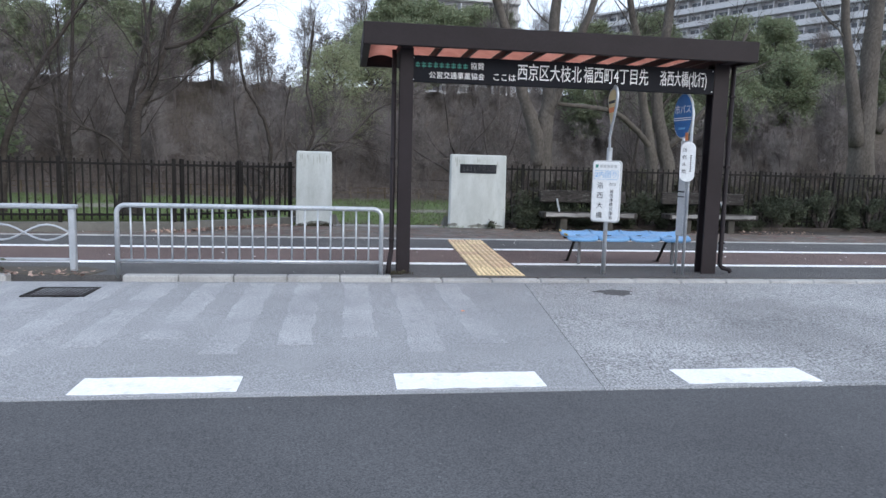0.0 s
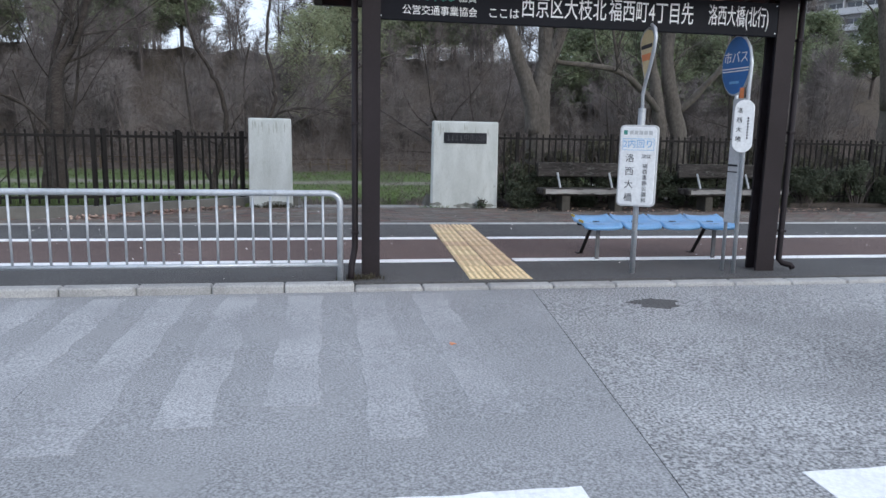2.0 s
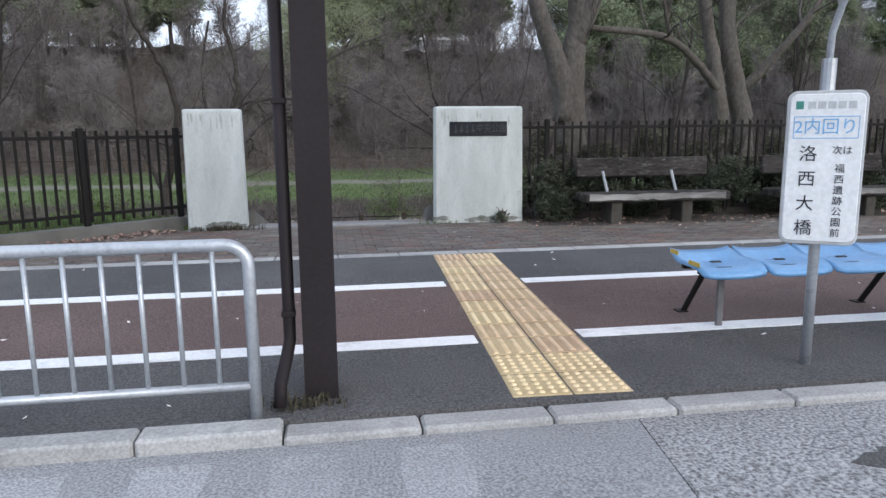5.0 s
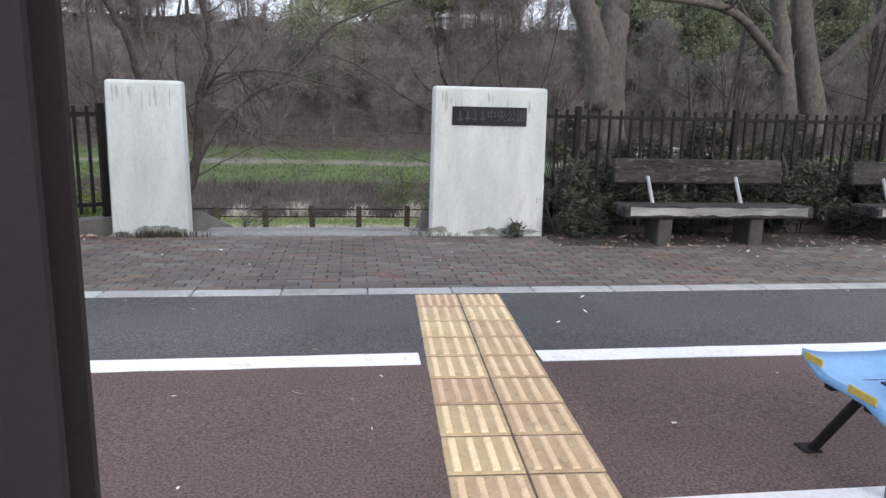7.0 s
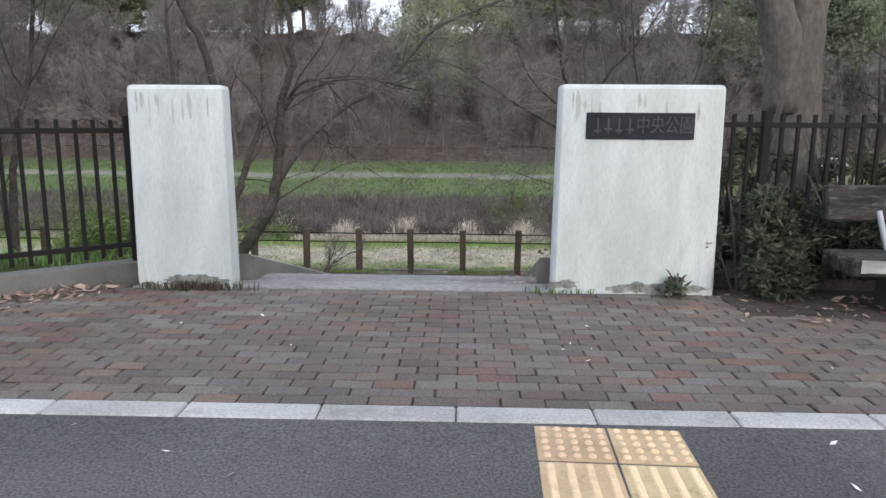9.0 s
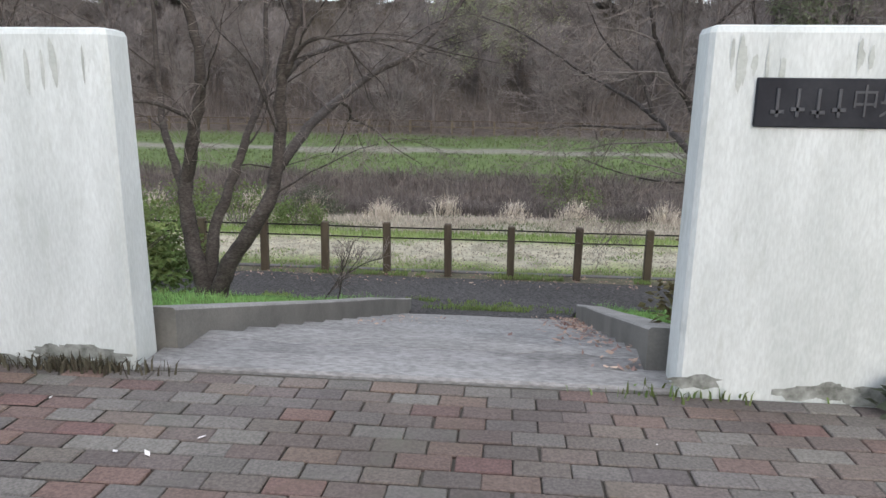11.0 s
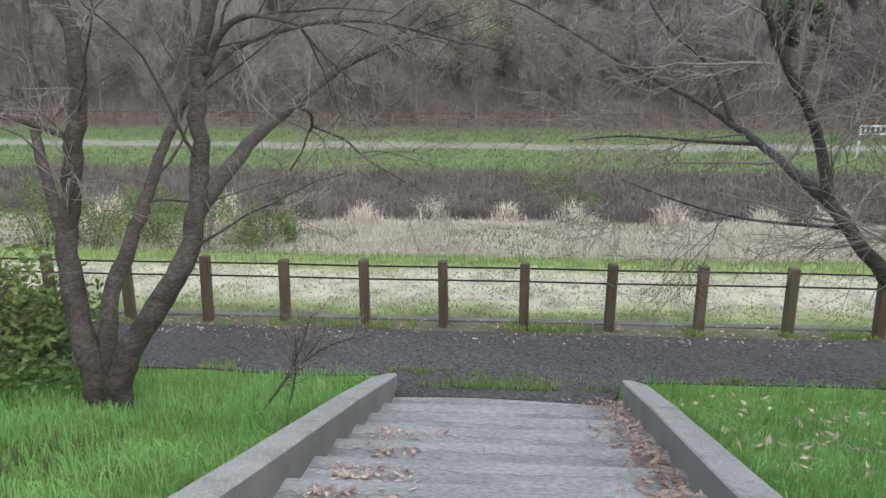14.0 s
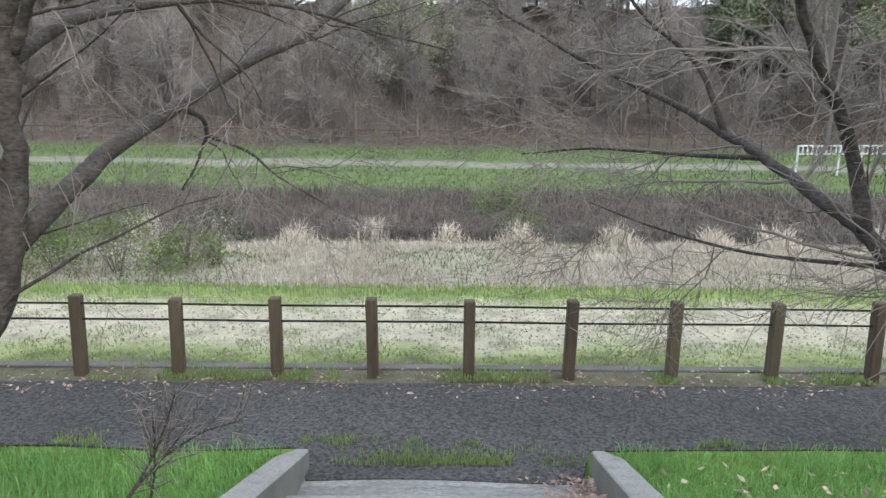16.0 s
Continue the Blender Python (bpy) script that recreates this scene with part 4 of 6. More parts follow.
for i in range(1, 20):
    x = R0 + i * (R1 - R0) / 20
    part("bar", B(ri).tube([(x, RY, 0.262), (x, RY, 0.891)], 0.011, 8), M_GALV, rl, smooth=True)

og = thing("guard_rail", (-4.62, 8.45, 0.12), "old pale grey guard rail with wavy ornamental bars", "railing")
oi_ = Matrix.Translation((4.7, -8.55, -0.12))
for x in (-3.2, -5.2, -7.2, -9.2):
    part("post", box((x - 0.035, 8.515, 0.1), (x + 0.035, 8.585, 0.82), 0.008, oi_), M_GALV, og)
part("top_rail", box((-11.0, 8.51, 0.82), (-3.14, 8.59, 0.875), 0.014, oi_), M_GALV, og)
part("lower_rail", box((-11.0, 8.53, 0.22), (-3.235, 8.57, 0.255), 0.008, oi_), M_GALV, og)
for a in range(4):
    for ph in (1, -1):
        x1 = -3.235 - 2.0 * a
        wave = [(x1 - 1.93 * k / 24, 8.55 + 0.008 * ph, 0.55 + ph * 0.09 * math.sin(math.tau * k / 12)) for k in range(25)]
        part("wavy_bar", B(oi_).tube(wave, 0.013, 6), M_GALV, og, smooth=True)


# ---- iron fences ----
def iron_fence(name, a, b, z0, top, label, post_step=1.82, first=0.0, bar_step=0.1213):
    """Straight run of pointed upright bars between square posts."""
    a, b = Vector((*a, 0)), Vector((*b, 0))
    d = b - a
    length = d.length
    ang = math.degrees(math.atan2(d.y, d.x))
    t = thing(name, (a.x, a.y, z0), label, "fence", rz=ang)
    h = top - z0
    part("top_rail", box((0, -0.016, h - 0.10), (length, 0.016, h - 0.06), 0.004), M_FENCE, t)
    part("bottom_rail", box((0, -0.016, 0.10), (length, 0.016, 0.14), 0.004), M_FENCE, t)
    pm = box((-0.032, -0.032, -0.06), (0.032, 0.032, h + 0.03), 0.005).data("fence_post", M_FENCE)
    bm_ = box((-0.014, -0.014, 0.03), (0.014, 0.014, h), 0.003).data("fence_bar", M_FENCE)
    x = first
    posts = []
    while x < length + 0.01:
        o = part("fence_post", pm, None, t)
        o.matrix_basis = pose(x, 0, 0)
        posts.append(x)
        x += post_step
    x = first % bar_step
    while x < length:
        if min((abs(x - q) for q in posts), default=9) > 0.05:
            o = part("fence_bar", bm_, None, t)
            o.matrix_basis = pose(x, 0, 0)
        x += bar_step
    return t


iron_fence("iron_fence", (3.28, 14.6), (21.5, 14.55), 0.24, 1.465, "black-brown iron bar fence behind the hedge", first=0.44)
iron_fence("iron_fence", (-1.07, 14.56), (-3.04, 12.95), 0.31, 1.39, "black-brown iron bar fence slanting to the gate pillar", first=0.1, post_step=1.15)
iron_fence("iron_fence", (-3.04, 12.93), (-13.0, 11.14), 0.31, 1.39, "long black-brown iron bar fence on a low kerb")


# ---- benches ----
def bench(x0, label):
    t = thing("park_bench", (x0 + 1.0, 13.8, 0.15), label, "bench", "benches by the fence")
    i_ = Matrix.Translation((-x0 - 1.0, -13.8, -0.15))
    for k, (y0, y1) in enumerate(((13.58, 13.72), (13.74, 13.88), (13.90, 14.03))):
        part("seat_slat", box((x0 + 0.01 * k, y0, 0.43), (x0 + 1.98 - 0.012 * k, y1, 0.55 - 0.006 * k), 0.016, i_), M_OLDWOOD, t)
    r_ = random.Random(int(x0 * 10))
    lo_ = [(x0 + 0.05 + 1.86 * k / 24, 0.462 + r_.uniform(-0.01, 0.016)) for k in range(25)]
    hi_ = [(x, 0.546 - abs(r_.gauss(0, 0.008))) for x, _ in lo_]
    part("worn_edge", B(i_).add([(x, 13.577, z) for x, z in lo_ + hi_[::-1]], [(k, k + 1, 48 - k, 49 - k) for k in range(24)]), M_WORN, t, "silvery splintered front edge")
    bk = i_ @ Matrix.Translation((0, 14.12, 0.845)) @ Matrix.Rotation(radians(-10), 4, "X") @ Matrix.Translation((0, -14.12, -0.845))
    part("backrest", box((x0 + 0.05, 14.08, 0.72), (x0 + 1.91, 14.16, 0.975), 0.014, bk), M_OLDWOOD, t)
    for dx in (0.33, 1.30):
        part("support", box((x0 + dx + 0.04, 13.64, 0.14), (x0 + dx + 0.19, 13.96, 0.43), 0.012, i_), M_BLOCK, t)
        part("back_strut", B(i_).tube([(x0 + dx + 0.12, 13.97, 0.5), (x0 + dx + 0.08, 14.075, 0.8)], 0.02, 8), M_RAILDULL, t)
    return t


bench(3.92, "weathered grey timber bench with backrest on concrete blocks")
bench(6.60, "weathered grey timber bench partly hidden by the hedge")

# ---- wooden river fence ----
rf = thing("wooden_post_fence", (1.0, 21.8, -1.41), "brown timber posts with two thin dark cross rails", "fence")
pm = box((-0.056, -0.056, -0.15), (0.056, 0.056, 0.82), 0.012).data("fence_post", M_POST)
POSTS = [-2.43, -1.45, -0.47, 0.485, 1.445, 2.45, 3.495, 4.52]
POSTS = [-2.43 - 0.99 * k for k in range(20, 0, -1)] + POSTS + [4.52 + 1.02 * k for k in range(1, 19)]
for k, x in enumerate(POSTS):
    o = part("fence_post", pm, None, rf)
    o.matrix_basis = pose(x - 1.0, 0.06 * math.sin(k * 1.7) * 0.2, 0.01 * math.sin(k * 2.3), 0.8 * math.sin(k * 3.1), 0.9 * math.sin(k * 1.3), 0)
for z in (0.745, 0.585):
    part("cross_rail", B().tube([(-23 + k * 1.02, 0, z + 0.004 * math.sin(k * 2.0)) for k in range(46)], 0.012, 6), M_FENCE, rf)

# ---- far bank fences ----
ff = thing("far_wooden_fence", (-4.0, 60.0, -1.55), "dark timber fence at the foot of the wooded slope", "fence")
pm = box((-0.07, -0.07, -0.4), (0.07, 0.07, 0.95), 0.01).data("fence_post", M_POST)
for k in range(-36, 30):
    o = part("fence_post", pm, None, ff)
    o.matrix_basis = pose(1.45 * k, 0, 0)
for z in (0.85, 0.45):
    part("cross_rail", box((-52, -0.03, z), (42, 0.03, z + 0.07), 0.008), M_POST, ff)
wf = thing("white_railing", (23.0, 50, -2.0), "white painted railing by the far path", "railing", rz=12)
part("top_rail", box((-4.4, -0.03, 1.30), (4.2, 0.03, 1.38), 0.01), M_RAILDULL, wf)
part("bottom_rail", box((-4.4, -0.03, 0.92), (4.2, 0.03, 0.97), 0.01), M_RAILDULL, wf)
bm_ = box((-0.03, -0.029, 0.9), (0.03, 0.029, 1.31), 0.006).data("baluster", M_RAILDULL)
for x in (-4.3, -1.9, -0.6, 1.8, 4.1):
    part("post", box((x - 0.05, 0.031, -0.3), (x + 0.05, 0.09, 1.35), 0.006), M_RAILDULL, wf)
for k in range(32):
    o = part("baluster", bm_, None, wf)
    o.matrix_basis = pose(-4.35 + 0.27 * k, 0, 0)

# ---- drain grate ----
gt = thing("drain_grate", (-2.88, 7.45, 0.03), "dark iron drain grate in the gutter", "drain grate")
gz0 = road_z(0, 7.45) - 0.03
part("grate_frame", B().box((-0.30, -0.25, gz0 - 0.02), (0.30, -0.22, gz0 + 0.012), 0.003).box((-0.30, 0.22, gz0 - 0.02), (0.30, 0.25, gz0 + 0.012), 0.003).box((-0.30, -0.22, gz0 - 0.02), (-0.27, 0.22, gz0 + 0.012), 0.003).box((0.27, -0.22, gz0 - 0.02), (0.30, 0.22, gz0 + 0.012), 0.003), M_FENCE, gt)
for k in range(13):
    x = -0.25 + k * 0.0415
    part("grate_bar", box((x - 0.01, -0.222, gz0 - 0.02), (x + 0.01, 0.222, gz0 + 0.008), 0.002), M_STEEL_BROWN, gt)


# ---- tactile strip ----
strip = thing("tactile_strip", (1.65, 8.27, 0.10), "yellow tactile guide tiles, two tiles wide", "tactile paving", rz=-2.25, kind="structure")
T = 0.303


def tile(kind):
    b = B()
    b.box((0.004, 0.004, -0.06), (T - 0.004, T - 0.004, 0.006), 0.004)
    if kind == "bars":
        for k in range(4):
            x = 0.045 + k * 0.073
            b.add([(x - 0.016, 0.02, 0.006), (x + 0.016, 0.02, 0.006), (x + 0.016, T - 0.02, 0.006), (x - 0.016, T - 0.02, 0.006), (x - 0.01, 0.028, 0.0135), (x + 0.01, 0.028, 0.0135), (x + 0.01, T - 0.028, 0.0135), (x - 0.01, T - 0.028, 0.0135)], [(4, 5, 6, 7), (0, 1, 5, 4), (1, 2, 6, 5), (2, 3, 7, 6), (3, 0, 4, 7)])
    else:
        for i in range(5):
            for j in range(5):
                cx, cy = 0.04 + i * 0.0575, 0.04 + j * 0.0575
                vs = [(cx + r * math.cos(a * math.tau / 6), cy + r * math.sin(a * math.tau / 6), z) for r, z in ((0.018, 0.006), (0.012, 0.0135)) for a in range(6)]
                b.add(vs, [(a, (a + 1) % 6, 6 + (a + 1) % 6, 6 + a) for a in range(6)] + [tuple(range(6, 12))])
    me = b.data("tactile_tile", M_TILEBASE)
    me.materials.append(M_TACTILE)
    for p in me.polygons[26:]:
        p.material_index = 1
    return me


tiles = {k: tile(k) for k in ("bars", "dots")}
for j in range(12):
    for i in range(2):
        o = part("tactile_tile", tiles["dots" if j < 2 or j == 11 else "bars"], None, strip)
        y = j * T
        o.matrix_basis = pose(i * T - 0.07, y, walk_z(0, 8.27 + y) - 0.10)


# ---- plants: generators ----
def spline(pts, n):
    """Points along a smooth curve through the given ones."""
    P = [Vector(p) for p in pts]
    if len(P) < 3:
        return [P[0].lerp(P[-1], i / n) for i in range(n + 1)]
    out = []
    ext = [P[0] * 2 - P[1]] + P + [P[-1] * 2 - P[-2]]
    segs = len(P) - 1
    for i in range(n + 1):
        u = i / n * segs
        k = min(int(u), segs - 1)
        t = u - k
        a, b, c, d = ext[k], ext[k + 1], ext[k + 2], ext[k + 3]
        out.append(0.5 * ((2 * b) + (c - a) * t + (2 * a - 5 * b + 4 * c - d) * t * t + (3 * b - a - 3 * c + d) * t ** 3))
    return out


def along(path, radii, s):
    u = s * (len(path) - 1)
    k = min(int(u), len(path) - 2)
    return path[k].lerp(path[k + 1], u - k), (path[k + 1] - path[k]).normalized(), lerp(radii[k], radii[k + 1], u - k)


def sprout(rng, out, path, radii, level, spec, s0=0.25, thin=0.0018):
    """Grow side branches on a path; out[level] collects their meshes."""
    if level >= len(spec):
        return
    count, length, angle, droop, sides, segs = spec[level]
    for i in range(count):
        s = s0 + (1 - s0) * (i + rng.random()) / count
        p, t, r = along(path, radii, min(s, 0.999))
        side = t.orthogonal().normalized()
        side.rotate(Matrix.Rotation(rng.uniform(0, math.tau), 3, t))
        a = radians(angle * rng.uniform(0.6, 1.25))
        d = (t * math.cos(a) + side * math.sin(a)).normalized()
        ln = length * rng.uniform(0.55, 1.2) * (1.15 - 0.55 * s)
        pts = [p]
        step = ln / segs
        for k in range(segs):
            d = (d + Vector((rng.gauss(0, 0.16), rng.gauss(0, 0.16), rng.gauss(0, 0.16) + droop))).normalized()
            pts.append(pts[-1] + d * step)
        r0 = max(thin * 1.5, min(r * 0.5, ln * 0.0095))
        rr = [lerp(r0, max(thin, r0 * 0.25), k / segs) for k in range(segs + 1)]
        out[min(level, len(out) - 1)].tube(pts, rr, sides, False)
        sprout(rng, out, pts, rr, level + 1, spec, 0.15, thin)


def tree(name, at, stems, spec, label, seed, bark, twig, sides=10, group="", category="tree", limb=None):
    """A bare tree from main stems (points, thick, thin, side branches) and side branches in three orders."""
    rng = random.Random(seed)
    t = thing(name, at, label, category, group)
    inv = Matrix.Translation(-Vector(at))
    trunk, branches, fine = B(inv), B(inv), B(inv)
    for pts, r0, r1, kids in stems:
        n = 5 * (len(pts) - 1)
        path = spline(pts, n)
        for k in range(2, n):
            path[k] += Vector((rng.gauss(0, 1), rng.gauss(0, 1), 0)) * min(r0, 0.1) * 0.1
        rad = [lerp(r0, r1, (k / n) ** 0.8) * (1 + 0.04 * math.sin(k * 1.3 + seed)) for k in range(n + 1)]
        trunk.tube(path, rad, sides)
        if kids:
            sp = [(kids, *spec[0][1:])] + list(spec[1:])
            sprout(rng, [branches, fine], path, rad, 0, sp, 0.3)
    part("trunk", trunk, bark, t, smooth=True)
    if branches.v:
        part("limb_work", branches, limb or bark, t, smooth=True)
    if fine.v:
        part("crown", fine, twig, t)
    return t


def leaf_quad(b, rng, p, size, n=None, ratio=0.5):
    """One pointed leaf, folded a little along its middle."""
    d = Vector((rng.gauss(0, 1), rng.gauss(0, 1), rng.gauss(0, 0.6))).normalized()
    s = d.orthogonal().normalized()
    s.rotate(Matrix.Rotation(rng.uniform(0, math.tau), 3, d))
    w = size * ratio * 0.5
    k = len(b.v)
    up_ = d.cross(s) * w * 0.3
    b.v += [tuple(p), tuple(p + d * size * 0.5 + s * w + up_), tuple(p + d * size), tuple(p + d * size * 0.5 - s * w + up_)]
    b.f.append((k, k + 1, k + 2, k + 3))


def crown(rng, b, clumps, per, size, ratio=0.5):
    for c, r in clumps:
        for _ in range(per):
            q = Vector((rng.gauss(0, 1), rng.gauss(0, 1), rng.gauss(0, 1))).normalized() * (rng.random() ** 0.35)
            leaf_quad(b, rng, c + Vector((q.x * r, q.y * r, q.z * r * 0.75)), size * rng.uniform(0.6, 1.3), ratio=ratio)


def shrub(name, at, size, leaves, leaf, material, label, seed, category="shrub", group="", flat=0.8, stems=14, ratio=0.5):
    """A bush: stems from the base and many small leaves towards an uneven outside."""
    rng = random.Random(seed)
    t = thing(name, at, label, category, group)
    st, lv = B(), B()
    for k in range(stems):
        a = rng.uniform(0, math.tau)
        tip = Vector((math.cos(a) * size[0] * rng.uniform(0.2, 0.85), math.sin(a) * size[1] * rng.uniform(0.2, 0.85), size[2] * rng.uniform(0.5, 0.95)))
        st.tube(spline([(tip.x * 0.1, tip.y * 0.1, -0.05), tip * 0.55 + Vector((0, 0, 0.05)), tip], 4), [0.012, 0.01, 0.008, 0.006, 0.004], 4, False)
    bumps = []
    for k in range(26):
        a, e = rng.uniform(0, math.tau), rng.uniform(-0.05, 1.0)
        ce = math.sqrt(max(0, 1 - e * e))
        q = rng.uniform(0.55, 0.85)
        bumps.append((Vector((math.cos(a) * ce * size[0] * q, math.sin(a) * ce * size[1] * q, size[2] * (0.12 + 0.72 * max(0, e) * q))), rng.uniform(0.22, 0.4) * min(size)))
    for k in range(leaves):
        c, r = bumps[rng.randrange(len(bumps))]
        q = Vector((rng.gauss(0, 1), rng.gauss(0, 1), rng.gauss(0, 1))).normalized() * (rng.random() ** 0.3) * r
        p = c + q
        p.z = max(0.03, p.z)
        leaf_quad(lv, rng, p, leaf * rng.uniform(0.6, 1.3), ratio=ratio)
    part("stem_work", st, M_TWIGDARK, t)
    part("foliage", lv, material, t)
    return t


FINE = [(10, 1.5, 50, 0.03, 5, 7), (8, 0.75, 46, 0.0, 3, 4), (6, 0.34, 42, -0.01, 3, 3)]

CROOK = [(10, 1.5, 50, 0.03, 5, 9), (9, 0.8, 46, 0.0, 3, 6), (6, 0.34, 42, -0.01, 3, 3)]

# ---- trees beside the steps ----
tree("cherry_tree", (-1.95, 18.7, -0.98), [
    ([(-2.0, 18.68, -1.05), (-2.04, 18.7, -0.8), (-2.15, 18.8, -0.42), (-2.29, 18.95, 0.06), (-2.27, 19.0, 0.46), (-2.14, 18.95, 0.91), (-2.03, 18.9, 1.34), (-1.99, 18.85, 1.72), (-2.08, 18.8, 2.3), (-2.32, 18.75, 2.85), (-2.62, 18.7, 3.4), (-2.8, 18.7, 4.8)], 0.118, 0.03, 7),
    ([(-2.28, 18.97, 0.05), (-2.52, 19.2, 0.54), (-2.75, 19.45, 0.95), (-2.87, 19.65, 1.45), (-3.0, 19.9, 2.16), (-3.1, 20.1, 3.2)], 0.062, 0.02, 6),
    ([(-1.96, 18.75, -0.85), (-1.97, 18.88, -0.26), (-1.88, 19.1, 0.17), (-1.81, 19.3, 0.51), (-1.74, 19.5, 0.86), (-1.66, 19.8, 1.26), (-1.68, 20.1, 1.7), (-1.75, 20.4, 2.6), (-1.6, 20.6, 3.6)], 0.082, 0.02, 6),
    ([(-1.86, 18.66, -1.02), (-1.81, 18.65, -0.78), (-1.64, 18.65, -0.42), (-1.37, 18.7, -0.02), (-1.22, 18.8, 0.26), (-1.18, 18.88, 0.63), (-1.13, 18.9, 1.05), (-1.1, 18.85, 1.46), (-1.02, 18.8, 1.77), (-0.88, 18.75, 2.1), (-0.92, 18.8, 2.7), (-1.05, 18.85, 3.4), (-0.9, 18.9, 4.8)], 0.112, 0.028, 6),
    ([(-1.18, 18.92, 0.55), (-1.08, 19.8, 0.94), (-0.97, 20.9, 1.26), (-0.69, 21.8, 1.61), (-0.18, 22.3, 1.94), (0.27, 22.8, 2.44), (0.85, 23.1, 3.1), (1.6, 23.5, 3.5), (2.5, 24.0, 3.9)], 0.07, 0.02, 12),
    ([(-1.08, 18.88, 1.5), (-0.97, 19.4, 1.76), (-0.69, 20.2, 1.96), (-0.41, 20.8, 2.05), (-0.02, 21.2, 2.04), (0.51, 21.8, 1.93), (1.2, 22.3, 1.81)], 0.04, 0.008, 10),
    ([(-1.05, 18.85, 1.55), (-0.96, 18.8, 1.66), (-0.83, 18.7, 1.81), (-0.6, 18.6, 1.91), (-0.3, 18.7, 1.86)], 0.042, 0.012, 5),
    ([(-0.69, 20.2, 1.96), (-0.55, 20.3, 1.75), (-0.3, 20.4, 1.5), (-0.2, 20.45, 1.3)], 0.016, 0.005, 4),
    ([(-0.99, 20.9, 1.25), (-0.92, 21.3, 1.15), (-0.95, 21.5, 1.0), (-1.05, 21.7, 0.9), (-1.14, 21.7, 0.68), (-1.31, 21.8, 0.46)], 0.026, 0.008, 3),
    ([(-0.96, 21.5, 1.0), (-0.65, 21.8, 0.82), (-0.42, 21.9, 0.59), (0.03, 22.1, 0.28)], 0.02, 0.005, 5),
    ([(-2.1, 18.93, 1.05), (-2.5, 18.6, 1.25), (-3.0, 18.3, 1.2), (-3.5, 18.1, 1.5)], 0.025, 0.007, 7),
], FINE, "dark cherry tree with several bare stems on the grass bank", 3, M_BARK, M_TWIG)

tree("bare_tree", (4.3, 18.2, -0.9), [
    ([(4.36, 18.15, -1.0), (4.15, 18.25, -0.6), (3.96, 18.35, -0.22), (3.72, 18.5, 0.14), (3.5, 18.7, 0.48), (3.38, 18.83, 0.67), (3.28, 19.1, 0.8), (3.16, 19.6, 1.0), (3.06, 20.0, 1.13), (2.74, 20.6, 1.4), (2.31, 21.2, 1.67), (1.5, 22.0, 2.23), (0.9, 22.5, 2.5)], 0.075, 0.01, 15),
    ([(3.38, 18.83, 0.67), (3.3, 18.9, 1.08), (3.12, 18.85, 1.39), (2.9, 18.75, 1.7), (2.72, 18.65, 2.05), (2.6, 18.6, 2.8), (2.4, 18.6, 3.8)], 0.045, 0.012, 12),
    ([(4.3, 18.1, -0.95), (4.14, 18.05, -0.33), (3.92, 18.1, 0.2), (3.85, 18.2, 0.74), (3.8, 18.3, 1.34), (3.65, 18.5, 2.0), (3.6, 18.8, 3.0)], 0.04, 0.01, 13),
    ([(4.3, 17.95, -0.95), (4.1, 17.75, -0.32), (3.98, 17.75, 0.33), (3.9, 17.9, 0.6), (4.0, 18.1, 1.3), (4.4, 18.4, 2.0), (4.7, 18.8, 3.0)], 0.034, 0.01, 12),
    ([(3.85, 18.2, 0.6), (4.4, 18.6, 1.2), (5.1, 19.0, 1.7), (5.8, 19.5, 2.6)], 0.032, 0.01, 12),
    ([(3.1, 18.87, 1.4), (3.4, 19.2, 2.0), (3.9, 19.5, 2.5), (4.4, 19.8, 3.2)], 0.03, 0.008, 12),
    ([(3.45, 18.75, 0.5), (3.0, 19.3, 0.45), (2.6, 19.8, 0.5), (2.2, 20.2, 0.62)], 0.014, 0.005, 6),
    ([(3.16, 19.6, 1.0), (2.8, 20.1, 0.98), (2.3, 20.6, 0.98), (1.8, 21.0, 0.9)], 0.02, 0.006, 7),
    ([(3.06, 20.0, 1.13), (2.9, 20.2, 1.6), (2.5, 20.4, 2.0), (2.2, 20.6, 2.6)], 0.026, 0.007, 10),
], CROOK, "spreading bare tree with pale crooked twigs beside the steps", 5, M_BARK, M_TWIG, limb=M_TWIG)

# ---- tall plane trees behind the hedge ----
PLANE = [(8, 2.6, 42, 0.08, 6, 6), (6, 1.3, 45, 0.03, 4, 4), (5, 0.6, 45, 0.0, 3, 3)]
tree("plane_tree", (4.5, 15.9, -0.15), [
    ([(4.6, 15.9, -0.3), (4.53, 15.9, 0.6), (4.5, 15.9, 1.5), (4.52, 15.9, 2.2), (4.58, 15.9, 2.95), (4.6, 15.9, 4.2), (4.8, 16.1, 6.2), (5.1, 16.4, 9.0)], 0.33, 0.07, 9),
    ([(4.42, 15.88, 1.5), (4.36, 15.85, 2.0), (4.18, 15.8, 2.5), (4.0, 15.8, 2.95), (3.7, 15.7, 3.8), (3.3, 15.5, 4.8), (2.7, 15.2, 6.0), (2.3, 15.0, 7.5)], 0.21, 0.06, 9),
    ([(4.55, 15.88, 2.6), (4.95, 15.7, 3.8), (5.4, 15.4, 5.2), (5.8, 15.0, 7.8)], 0.15, 0.04, 8),
], PLANE, "tall grey plane tree with a forked trunk behind the fence", 11, M_BARKPALE, M_BARK, 14)
